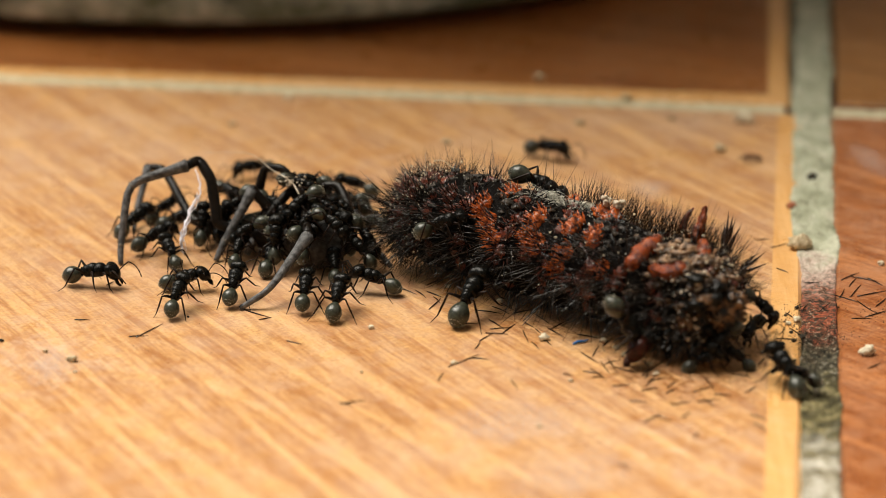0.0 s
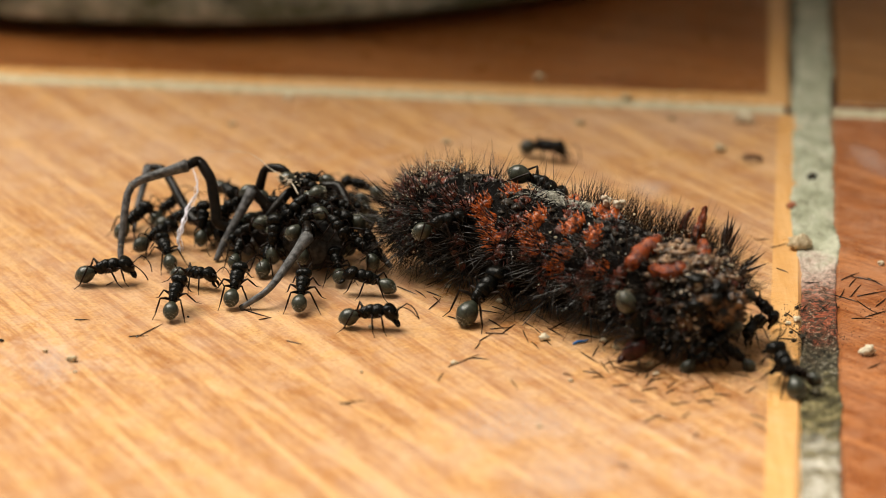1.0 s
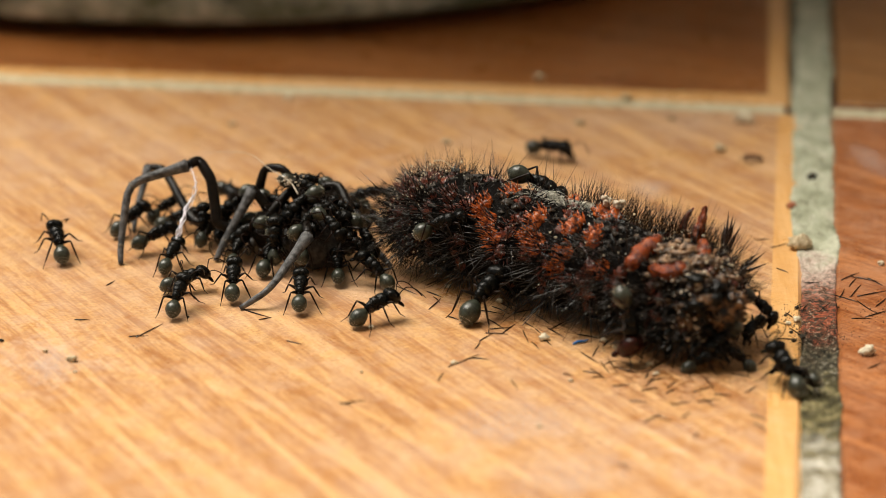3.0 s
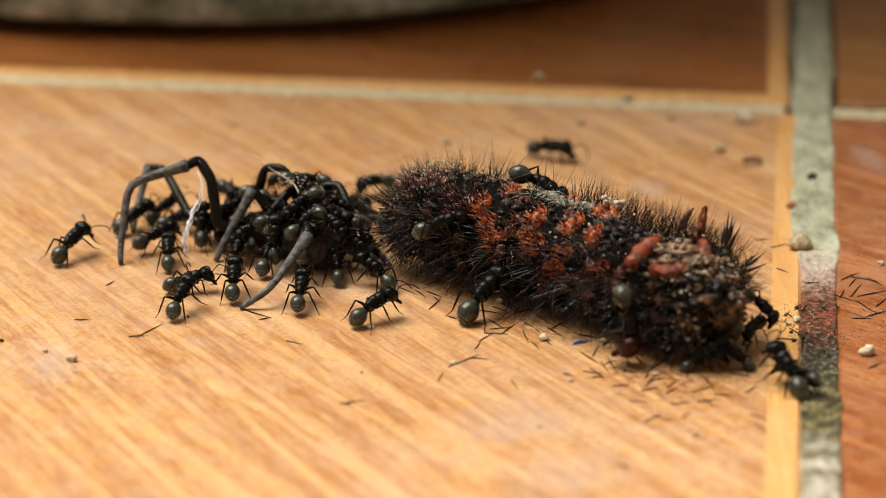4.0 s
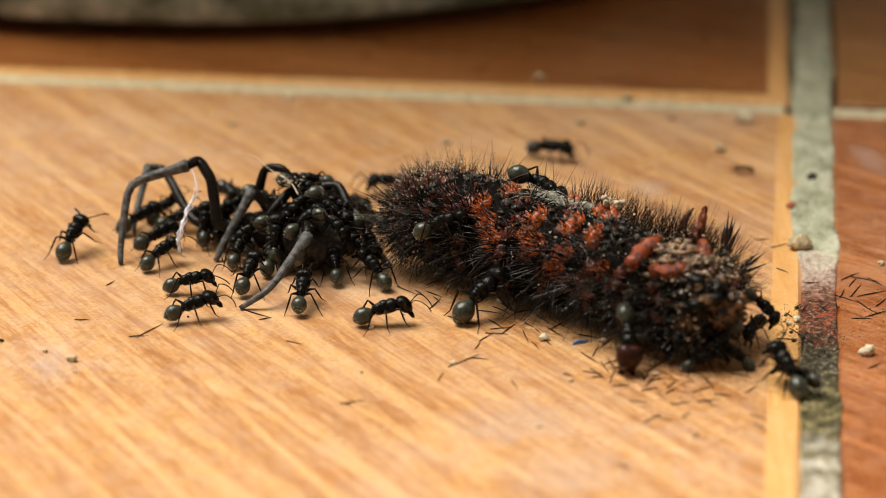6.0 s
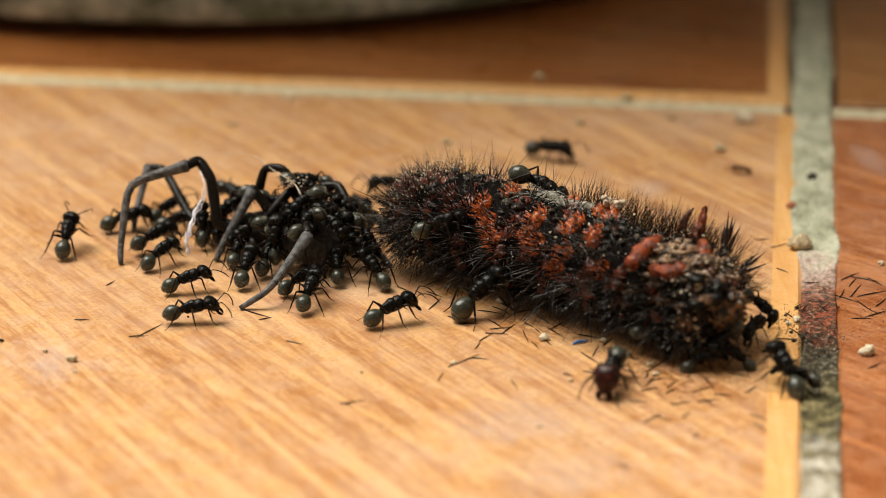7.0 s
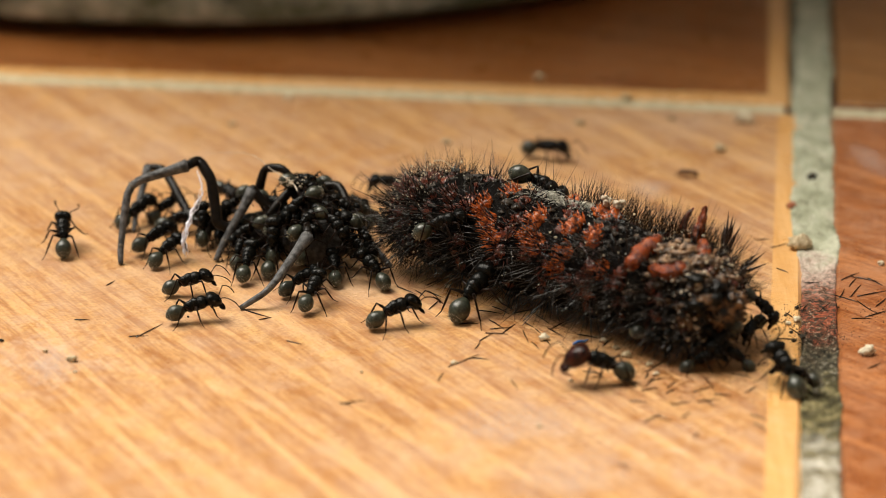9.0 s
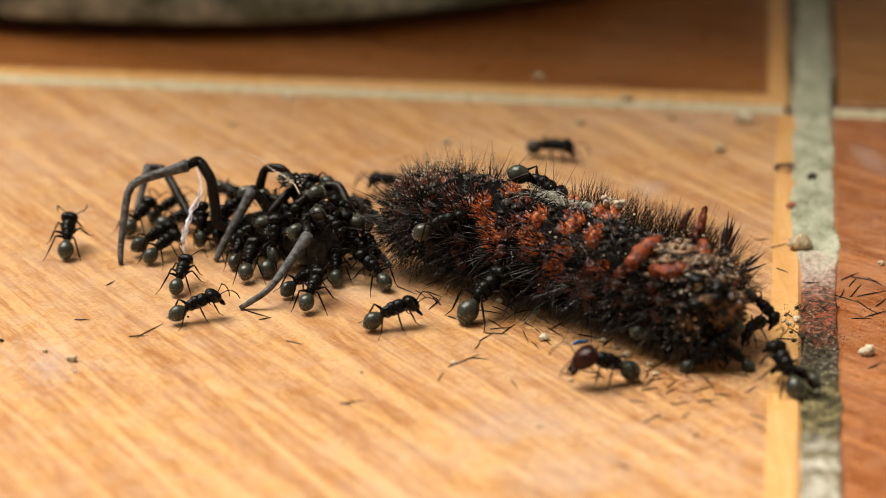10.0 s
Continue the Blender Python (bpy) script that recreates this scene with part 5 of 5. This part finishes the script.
feeder("black ant with greyish abdomen feeding in a pile on the spider", 1.01, -33.56, 9.79, 0.31, 37, 8.94, gaster=12, head=0)
feeder("black ant with greyish abdomen feeding in a pile on the spider", 1.12, -31.6, 5.71, 0.1, 10, 2.5, gaster=7, head=4)
feeder("black ant with greyish abdomen feeding in a pile on the spider", 1.03, -28.3, 2.02, 2.07, 88, 48, gaster=-8, head=14)
feeder("black ant with greyish abdomen feeding in a pile on the spider", 0.98, -23.74, -4.82, 0.59, 73, 17.44, gaster=7, head=0)
feeder("black ant with greyish abdomen feeding in a pile on the spider", 1.13, -19.92, -7, 0.55, 76, 14.07, gaster=6, head=7)
feeder("black ant with greyish abdomen feeding in a pile on the spider", 1.1, -18.94, -6.36, 3.64, 76, 64, gaster=2, head=6)
feeder("black ant with greyish abdomen feeding in a pile on the spider", 1.08, -25.92, 2.46, 1.94, 16, 32, gaster=0, head=11)
feeder("black ant with greyish abdomen feeding in a pile on the spider", 1.03, -23.55, 3.23, 3.48, -168, -56, gaster=-13, head=-5)
feeder("black ant with greyish abdomen feeding in a pile on the spider", 1.03, -21.9, -4.08, 2.52, 180, -44, gaster=-4, head=7)
feeder("black ant with greyish abdomen feeding in a pile on the spider", 1.04, -14.55, -4.36, 5.69, -24, -40, gaster=2, head=0)
feeder("black ant with greyish abdomen feeding in a pile on the spider", 1.07, -16.98, -0.57, 6.67, -8, -28, gaster=-7, head=2)
feeder("black ant with greyish abdomen feeding in a pile on the spider", 0.97, -11.73, -4.82, 3.83, 124, 68, gaster=-4, head=0)
feeder("black ant with greyish abdomen feeding in a pile on the spider", 1, -11.88, -2, 4.38, 160, 24, gaster=2, head=6)
feeder("black ant with greyish abdomen feeding in a pile on the spider", 1.14, -10.26, -1.2, 1.99, -120, 0, gaster=7, head=12)
feeder("black ant with greyish abdomen feeding in a pile on the spider", 1.03, -9.05, 6.67, 0.28, 148, 7.78, gaster=0, head=8)
feeder("black ant with greyish abdomen feeding in a pile on the spider", 1.13, -10.98, 11.39, 0, -53, -3, gaster=10, head=6)
feeder("black ant with greyish abdomen feeding in a pile on the spider", 1.12, -11.2, 2.62, 2.79, -136, 16, gaster=-3, head=6)
feeder("black ant with greyish abdomen feeding in a pile on the spider", 1.17, -26.44, 11.84, 1.38, -60, -4, gaster=0, head=0)
feeder("black ant with greyish abdomen feeding in a pile on the spider", 1.13, -20.15, 0.53, 4.07, -40, -20, gaster=-2, head=9)
feeder("black ant with greyish abdomen feeding in a pile on the spider", 1.07, -15.17, -7.52, 4.94, 40, 20, gaster=-7, head=10)
feeder("black ant with greyish abdomen feeding in a pile on the spider", 1.03, -15.69, 2.65, 6.1, 176, -8, gaster=1, head=11)
feeder("black ant with greyish abdomen feeding in a pile on the spider", 1.07, -13.18, 1.98, 4.28, 4, -44, gaster=11, head=6)
feeder("black ant with greyish abdomen feeding in a pile on the spider", 1.09, -23.83, -0.84, 1.69, -176, -36, gaster=0, head=9)
feeder("black ant with greyish abdomen feeding in a pile on the spider", 1.03, -13.36, -8.42, 5.33, -40, -36, gaster=9, head=12)
feeder("black ant with greyish abdomen feeding in a pile on the spider", 1.09, -17.47, -5.54, 3.8, 16, 4, gaster=1, head=2)
feeder("black ant with greyish abdomen feeding in a pile on the spider", 1.12, -15.39, -4.24, 6.19, -152, -48, gaster=12, head=0)
feeder("black ant with greyish abdomen feeding in a pile on the spider", 1.11, -10.22, -5.31, 2.94, -32, -68, gaster=5, head=3)

feeder("black ant with greyish abdomen feeding in a pile on the spider", 1.0, -12.3, -9.8, 0.5, 98, 14, gaster=-6, head=6)
feeder("black ant with greyish abdomen feeding in a pile on the spider", 1.0, -9.9, -7.2, 1.6, 138, 24, gaster=3, head=4)
feeder("black ant with greyish abdomen feeding in a pile on the spider", 0.98, -15.2, -8.6, 3.4, 62, 38, gaster=-4, head=8)


def recolour(a, mat):
    for c in a.children_recursive:
        c.data = c.data.copy()
        c.data.materials[0] = mat


for a, _, _ in MOVERS:
    if a["label"].startswith("small brown"):
        recolour(a, BROWNANT)

for base in (WORKER, MAJOR):
    for ob in (*base.children_recursive, base):
        bpy.data.objects.remove(ob)


# ---- litter ----
rng_l = random.Random(21)


def fallen_bristle(x, y, yaw, length):
    b = bmesh.new()
    g = random.Random(int(x * 91 + y * 37))
    tube(b, curve_pts([(-length / 2, 0, 0.07, 0.055), (0, g.uniform(-0.035, 0.035) * length, 0.10, 0.066), (length / 2, 0, 0.05, 0.02)], 3), 5)
    ob = part("fallen_bristle", b, BROWNBRISTLE if g.random() < 0.4 else BRISTLE, None, "", (x, y, 0))
    ob.rotation_euler = (0, 0, radians(yaw))
    return tagged(ob, "thin black bristle shed on the tile", "bristle", "shed bristles")


def grain(name, label, mat, x, y, r, z=None, lumps=1):
    g = random.Random(int(x * 53 + y * 71))
    b = bmesh.new()
    crumb(b, (0, 0, r * 0.6), (r, r * g.uniform(0.7, 1.0), r * 0.75), g, 12, 9)
    for _ in range(lumps - 1):
        a = g.uniform(0, 6.28)
        crumb(b, (r * 0.9 * math.cos(a), r * 0.9 * math.sin(a), r * 0.4), (r * g.uniform(0.3, 0.6),) * 3, g, 10, 7)
    ob = part(name, b, mat, None, "", (x, y, z if z is not None else 0))
    return tagged(ob, label, "grain", "loose grit")


fallen_bristle(-9.19, -43.91, 20, 2.70)
fallen_bristle(-9.93, -44.33, -28, 1.57)
fallen_bristle(2.77, -32.74, 45, 3.20)
fallen_bristle(3.85, -32.75, -12, 2.27)
fallen_bristle(0.96, -34.1, 69, 2.09)
fallen_bristle(-0.24, -37.49, 73, 2.11)
fallen_bristle(7.4, -39.51, -76, 2.63)
fallen_bristle(13.11, -36.91, -25, 1.16)
fallen_bristle(18.56, -39.66, 12, 1.96)
fallen_bristle(20.03, -43.76, -12, 1.90)
fallen_bristle(21.17, -47.61, 51, 3.10)
fallen_bristle(22.29, -47.89, -37, 1.95)
fallen_bristle(25.19, -51.62, 66, 1.49)
fallen_bristle(24.33, -44.18, 24, 2.34)
fallen_bristle(23.88, -39.24, 58, 2.38)
fallen_bristle(21.42, -40.66, 24, 2.04)
fallen_bristle(26.98, -40.66, 35, 2.69)
fallen_bristle(28.88, -42.08, -12, 1.83)
fallen_bristle(24.66, -46.94, 59, 1.94)
fallen_bristle(31.95, -40.66, 51, 2.36)
fallen_bristle(31.18, -37.05, -25, 2.28)
fallen_bristle(17.57, -58.8, -61, 1.76)
fallen_bristle(-16.13, -28.3, -29, 1.98)
fallen_bristle(-32.07, -24.99, 57, 4.68)
fallen_bristle(-33.13, -26.59, 8, 2.11)
fallen_bristle(-39.89, -21.95, 0, 1.68)
fallen_bristle(-38.06, -11.02, 61, 1.60)
fallen_bristle(-20.66, -20.15, -36, 3.90)
fallen_bristle(-19.63, -21.63, 26, 1.60)
fallen_bristle(6.26, -24.37, 12, 2.32)
fallen_bristle(4.67, -26.89, 54, 2.41)
fallen_bristle(3.72, -29.08, 75, 2.16)
fallen_bristle(7.33, -18.33, -55, 2.95)
fallen_bristle(9.19, -19.49, 25, 2.87)
fallen_bristle(10.99, -21.79, -63, 3.09)
fallen_bristle(12.8, -23.25, 53, 3.55)
fallen_bristle(15.73, -26.59, -25, 2.37)
fallen_bristle(17.79, -28.15, 64, 2.75)
fallen_bristle(16.43, -30.62, 73, 3.24)
fallen_bristle(-4.12, -13.27, -47, 3.32)
fallen_bristle(-2.5, -14.47, -63, 2.68)
fallen_bristle(-0.91, -10.67, 47, 2.85)
fallen_bristle(46.98, -8.91, 44, 3.51)
fallen_bristle(48.47, -9.79, -27, 3.21)
fallen_bristle(49.62, -10.67, -59, 2.91)
fallen_bristle(46.97, -13.26, 65, 4.32)
fallen_bristle(48.75, -14.13, 25, 4.29)
fallen_bristle(45.62, -15.82, -40, 3.35)
fallen_bristle(49.31, -16.67, 58, 3.24)
fallen_bristle(47.45, -18.33, -67, 4.06)
fallen_bristle(48.45, -19.98, 35, 4.10)
fallen_bristle(47.03, -10.67, 65, 3.24)
fallen_bristle(45.23, -14.13, 71, 3.24)
fallen_bristle(46.31, -21.63, 0, 2.30)
fallen_bristle(45.69, -34.55, 43, 2.32)
fallen_bristle(38.48, -20.81, -66, 2.02)
fallen_bristle(38.6, -25.64, -65, 2.96)
fallen_bristle(37.43, -27.53, -12, 2.64)
fallen_bristle(42.71, -18.33, 59, 3.24)
fallen_bristle(42.45, -11.02, 0, 2.04)
fallen_bristle(39.26, -44.87, 61, 4.24)
fallen_bristle(40.5, -18.34, 66, 2.16)
fallen_bristle(39.38, -7.14, -50, 1.85)
fallen_bristle(40.08, 1.12, 37, 2.87)
fallen_bristle(38.29, 3.02, 13, 2.00)
fallen_bristle(23.55, -41.09, 44, 1.72)
fallen_bristle(15.62, -32.44, -59, 3.38)
fallen_bristle(27.23, -43.48, 17, 2.43)
fallen_bristle(17.98, -34.85, -78, 4.05)
fallen_bristle(16.27, -36.8, -63, 3.15)
fallen_bristle(21.36, -37.2, 74, 1.78)
fallen_bristle(16.25, -37.62, 3, 1.35)
fallen_bristle(31.81, -49.88, -59, 2.29)
fallen_bristle(17.87, -33.66, 34, 1.68)
fallen_bristle(27.76, -39.18, -77, 3.70)
fallen_bristle(22.45, -38.17, 28, 2.22)
fallen_bristle(22.42, -34.76, 55, 3.85)
fallen_bristle(31.88, -47.61, -41, 1.95)
fallen_bristle(27.17, -44.03, -59, 1.95)
fallen_bristle(21.74, -38.42, 69, 2.96)
fallen_bristle(15.73, -36.43, -21, 2.17)
fallen_bristle(19.34, -35.81, -33, 2.75)
fallen_bristle(17.17, -35.19, -76, 3.46)
fallen_bristle(-0.94, -14.48, -44, 2.48)
fallen_bristle(-0.7, -16.16, -69, 2.12)
fallen_bristle(5.86, -25.88, -6, 2.52)
fallen_bristle(1.12, -21.42, -40, 1.56)
fallen_bristle(9.94, -29.16, -70, 2.04)
fallen_bristle(10.41, -25.25, -65, 1.46)
fallen_bristle(-0.89, -17.25, 68, 3.67)
fallen_bristle(6.42, -19.16, -49, 2.78)
fallen_bristle(11.24, -28.27, -67, 2.53)
fallen_bristle(5.92, -23.41, -60, 3.32)
fallen_bristle(12.31, -25.58, -56, 3.02)
fallen_bristle(2.84, -23.09, 5, 2.13)
fallen_bristle(9.46, -23.4, -57, 1.87)
fallen_bristle(9.02, -26.69, -81, 3.43)
fallen_bristle(5.1, -19.67, -20, 2.67)
fallen_bristle(7.18, -24.51, 61, 3.42)
grain("sand_grain", "brown sandy grain on the tile", GRIT, -39.39, -33.35, 0.51, lumps=2)
grain("sand_grain", "brown sandy grain on the tile", GRIT, -42.63, -30.93, 0.28, lumps=1)
grain("sand_grain", "pale sandy grain on the tile", PALEGRIT, -38.69, -36.31, 0.19, lumps=1)
grain("sand_grain", "pale sandy grain on the tile", PALEGRIT, 1.14, -34.1, 0.33, lumps=2)
grain("sand_grain", "pale sandy grain on the tile", PALEGRIT, 13.32, -38.66, 0.28, lumps=1)
grain("sand_grain", "pale sandy grain on the tile", PALEGRIT, 10.91, -27.53, 0.52, lumps=1)
grain("sand_grain", "pale sandy grain on the tile", PALEGRIT, 45.36, -31.68, 0.8, lumps=2)
grain("sand_grain", "pale sandy grain on the tile", PALEGRIT, 40.9, 47.9, 1.15, lumps=2)
grain("sand_grain", "brown sandy grain on the tile", GRIT, 36.59, 35.97, 0.7, lumps=3)
grain("sand_grain", "brown sandy grain on the tile", GRIT, 0.45, 39.01, 0.54, lumps=2)
grain("sand_grain", "brown sandy grain on the tile", GRIT, 18.52, 46.94, 0.55, lumps=2)
grain("sand_grain", "brown sandy grain on the tile", GRIT, 13.87, 67.72, 0.63, lumps=2)
grain("sand_grain", "brown sandy grain on the tile", GRIT, 25.63, 57.81, 0.67, lumps=2)
grain("sand_grain", "brown sandy grain on the tile", GRIT, 42.26, -0.2, 1.2, z=0.1, lumps=4)
grain("sand_grain", "reddish crumb of clay at the joint", CLAY, 43.12, 14.25, 0.57, lumps=2)
grain("sand_grain", "brown sandy grain on the tile", GRIT, 31.24, 49.41, 0.44, lumps=2)
grain("sand_grain", "brown sandy grain on the tile", GRIT, -28.58, 46.94, 0.44, lumps=2)
grain("sand_grain", "pale sandy grain on the tile", PALEGRIT, -7.87, -24.37, 0.33, lumps=1)
grain("sand_grain", "pale sandy grain on the tile", PALEGRIT, 0.52, -12.41, 0.34, lumps=1)
grain("sand_grain", "pale sandy grain on the tile", PALEGRIT, 6.35, -16.84, 0.39, lumps=1)
grain("sand_grain", "brown sandy grain on the tile", GRIT, 19.66, -32.14, 0.47, lumps=3)
grain("sand_grain", "pale sandy grain on the tile", PALEGRIT, 17.36, -28.16, 0.38, lumps=1)
grain("sand_grain", "brown sandy grain on the tile", GRIT, 18.58, -30.01, 0.33, lumps=2)
grain("sand_grain", "brown sandy grain on the tile", GRIT, 21.89, -34.55, 0.37, lumps=2)
grain("sand_grain", "pale sandy grain on the tile", PALEGRIT, 22.29, -37.05, 0.32, lumps=1)
grain("sand_grain", "pale sandy grain on the tile", PALEGRIT, 39.14, -22.44, 0.43, z=0.1, lumps=2)
grain("sand_grain", "pale sandy grain on the tile", PALEGRIT, 37.97, -23.25, 0.29, lumps=1)
grain("soil_crumb", "dark crumb of soil on the floor", SOIL, 39.01, -27.22, 0.33, z=0.1, lumps=1)
grain("soil_crumb", "dark crumb of soil on the floor", SOIL, 37.98, -28, 0.28, lumps=1)
grain("soil_crumb", "dark crumb of soil on the floor", SOIL, 36.66, -28.78, 0.24, lumps=1)
grain("soil_crumb", "dark crumb of soil on the floor", SOIL, 37.98, -25.64, 0.21, lumps=1)
grain("soil_crumb", "dark crumb of soil on the floor", SOIL, 37.98, -20.81, 0.19, lumps=1)
grain("soil_crumb", "dark crumb of soil on the floor", SOIL, 39.49, -18.83, 0.21, z=0.1, lumps=1)
grain("sand_grain", "pale sandy grain on the tile", PALEGRIT, 51.13, -5.33, 0.4, lumps=1)
grain("soil_crumb", "dark crumb of soil on the floor", SOIL, 47.14, 24.77, 0.63, z=0.1, lumps=2)
grain("sand_grain", "pale sandy grain on the tile", PALEGRIT, -21.73, 58.87, 0.5, lumps=2)
grain("sand_grain", "brown sandy grain on the tile", GRIT, -8.56, -36.31, 0.17, lumps=1)
grain("sand_grain", "brown sandy grain on the tile", GRIT, 9.68, -49.9, 0.23, lumps=1)
grain("soil_crumb", "dark crumb of soil on the floor", SOIL, -47.77, -28, 0.24, lumps=1)
grain("soil_crumb", "dark crumb of soil on the floor", SOIL, -28.23, -21.14, 0.14, lumps=1)

def specks(name, label, mat, spots, count, size, seed):
    """Fine loose grains too small to count, strewn round the given spots (x, y, spread)."""
    g = random.Random(seed)
    verts, faces = [], []
    for _ in range(count):
        x, y, w = g.choice(spots)
        c = (g.gauss(x, w), g.gauss(y, w * 1.3))
        k = size * g.uniform(0.4, 1.3)
        i = len(verts)
        for a in range(5):
            t = a * 1.2566 + g.uniform(-0.3, 0.3)
            verts.append(((c[0] + k * math.cos(t)) * MM, (c[1] + k * math.sin(t)) * MM, -0.00002))
        verts.append((c[0] * MM, c[1] * MM, k * 1.1 * MM))
        faces += [(i + a, i + (a + 1) % 5, i + 5) for a in range(5)]
    me = bpy.data.meshes.new(name)
    me.from_pydata(verts, [], faces)
    me.materials.append(mat)
    return tagged(new(name, me), label, "grit", kind="stuff")


specks("dust", "fine pale dust on the amber tile", PALEGRIT, [(-39.56, -35.59, 1.3), (-34.46, -33.35, 2.5), (10.02, -48.29, 2.6), (5.44, -49.64, 3), (0.9, -51.62, 3), (-4.79, -47.62, 3), (12.36, -46.94, 1.2), (-7.64, 68.26, 3)], 420, 0.05, 4)
specks("soil_specks", "black soil specks by the cement joint", SOIL, [(38.39, -24.84, 1.2), (38.18, -21.63, 1), (39.87, -18.34, 0.8), (39.62, -27.22, 1), (42.68, -27.22, 1.2), (39.99, -33.35, 1.2), (47.37, -20.81, 2.5), (30.82, -34.85, 4), (35.97, -31.84, 2)], 900, 0.085, 5)
specks("soil_specks", "dark specks shed on the tile round the caterpillar", SOIL, [(7.27, -20.81, 4), (16.23, -28.78, 4), (21.41, -40.66, 5), (2.16, -33.35, 5), (26.73, -46.26, 5), (-17.6, -24.05, 8), (-29.84, -25.64, 6)], 260, 0.055, 6)
specks("dust", "fine sandy crumbs beside the caterpillar", GRIT, [(18.62, -29.54, 1.5), (21.27, -34.85, 1.6), (16.93, -27.22, 1.6), (7.35, -17.51, 2), (38.91, -23.25, 0.9), (1.04, -11.54, 1.5)], 120, 0.10, 7)

def smear(name, label, mat, x, y, wide, deep, yaw):
    """A dried film on the glaze: a thin round sheet stretched to its size."""
    b = bmesh.new()
    bmesh.ops.create_circle(b, cap_ends=True, segments=40, radius=1.3 / MM)
    ob = part(name, b, mat, None, "", (x, y, 0.03), smooth=False)
    ob.scale = (wide * MM, deep * MM, MM)
    ob.rotation_euler = (0, 0, radians(yaw))
    return tagged(ob, label, "stain", kind="stuff")


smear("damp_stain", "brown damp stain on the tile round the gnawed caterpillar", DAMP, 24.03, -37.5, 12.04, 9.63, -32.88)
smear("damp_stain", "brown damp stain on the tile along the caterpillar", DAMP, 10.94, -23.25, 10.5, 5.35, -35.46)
smear("lime_smear", "pale dried lime smear on the amber tile", LIME, 6.59, -48.96, 8.58, 7.22, 12.67)
smear("lime_smear", "pale dried lime smear on the amber tile", LIME, -41.26, -34.1, 3.92, 6.72, 0)
smear("lime_smear", "pale dried lime smear on the amber tile", LIME, 12.29, -60.54, 8.79, 7.04, 15.75)
smear("lime_smear", "whitish dried patch on the tile behind the caterpillar", LIME, 26.1, 21.3, 3.6, 5.5, 0)
smear("lime_smear", "whitish dried patch on the rust tile", LIME, 55.9, 32.5, 3.0, 9.0, 10)

fibre = bmesh.new()
tube(fibre, [(-1.0, 0, 0.15, 0.10), (-0.3, 0.1, 0.25, 0.16), (0.4, -0.1, 0.2, 0.13), (1.1, 0.2, 0.15, 0.05)], 6)
fib = tagged(part("blue_fibre", fibre, BLUE, None, "", (14.9, -28.46, 0)), "scrap of bright blue plastic fibre on the tile", "fibre")
fib.rotation_euler = (0, 0, radians(31))


# ---- what moves ----
def ease_rows(rows, t):
    for r0, r1 in zip(rows, rows[1:]):
        if r0[0] <= t <= r1[0]:
            return math.dist(r0[1:3], r1[1:3]) / max(r1[0] - r0[0], 0.01) + abs(r1[4] - r0[4]) * 0.06 / max(r1[0] - r0[0], 0.01)
    return 0.0


def feelers(a, rng, step):
    for c in a.children:
        if c.name.split(".")[0] == "head":
            for q in c.children:
                if q.name.split(".")[0] == "antenna":
                    e = [math.degrees(v) for v in q.rotation_euler]
                    p = q.location.copy()
                    times = [0.0]
                    while times[-1] + step < 9.8:
                        times.append(times[-1] + step * rng.uniform(0.7, 1.3))
                    times = [t for t in times if t < 9.8] + [10.0]
                    walk(q, [(t, pose(p.x, p.y, p.z, e[0] + rng.uniform(-12, 12), e[1] + rng.uniform(-14, 14), e[2] + rng.uniform(-14, 14))) for t in times])


def motions():
    rng = random.Random(77)
    for a, rows, stride in MOVERS:
        walk(a, [(r[0], ant_pose(*r[1:])) for r in rows])
        feelers(a, rng, 0.45)
        if stride:
            k = 0
            for c in a.children:
                if c.name.split(".")[0] != "leg":
                    continue
                p, e = c.location.copy(), [math.degrees(v) for v in c.rotation_euler]
                ph = math.pi * ((k + k // 2) % 2)
                k += 1
                out = []
                for i in range(101):
                    t = i / 10
                    amp = min(1.0, ease_rows(rows, t) / 6.0)
                    w = math.sin(2 * math.pi * 2.7 * t + ph) * amp
                    lift = max(0.0, math.cos(2 * math.pi * 2.7 * t + ph)) * amp
                    sgn = 1 if p.y > 0 else -1
                    if 0 < i < 100 and amp < 0.04 and all(ease_rows(rows, t + dt) < 0.24 for dt in (-0.1, 0.1)):
                        continue
                    out.append((t, pose(p.x, p.y, p.z, e[0] + sgn * 7 * lift, e[1], e[2] + sgn * 13 * w)))
                walk(c, out)
    for a, (x, y, z, yaw, pitch), stir in STANDERS:
        times = [0.0]
        while times[-1] < 9.3:
            times.append(times[-1] + rng.uniform(0.35, 0.9))
        times = [t for t in times if t < 9.6] + [10.0]
        walk(a, [(t, ant_pose(x + rng.uniform(-0.22, 0.22) * stir, y + rng.uniform(-0.25, 0.25) * stir, z + rng.uniform(0, 0.12) * stir, yaw + rng.uniform(-6, 6) * stir, pitch + rng.uniform(-3, 3) * stir)) for t in times])
        feelers(a, rng, 0.7)
    for s, amp in zip(SILKS, (0.55, 0.2)):
        walk(s, [(i * 0.5, pose(amp * MM * math.sin(i * 1.9), 0, amp * 0.4 * MM * math.sin(i * 1.3), 0, 0, 0.3 * math.sin(i * 2.3))) for i in range(21)])


motions()
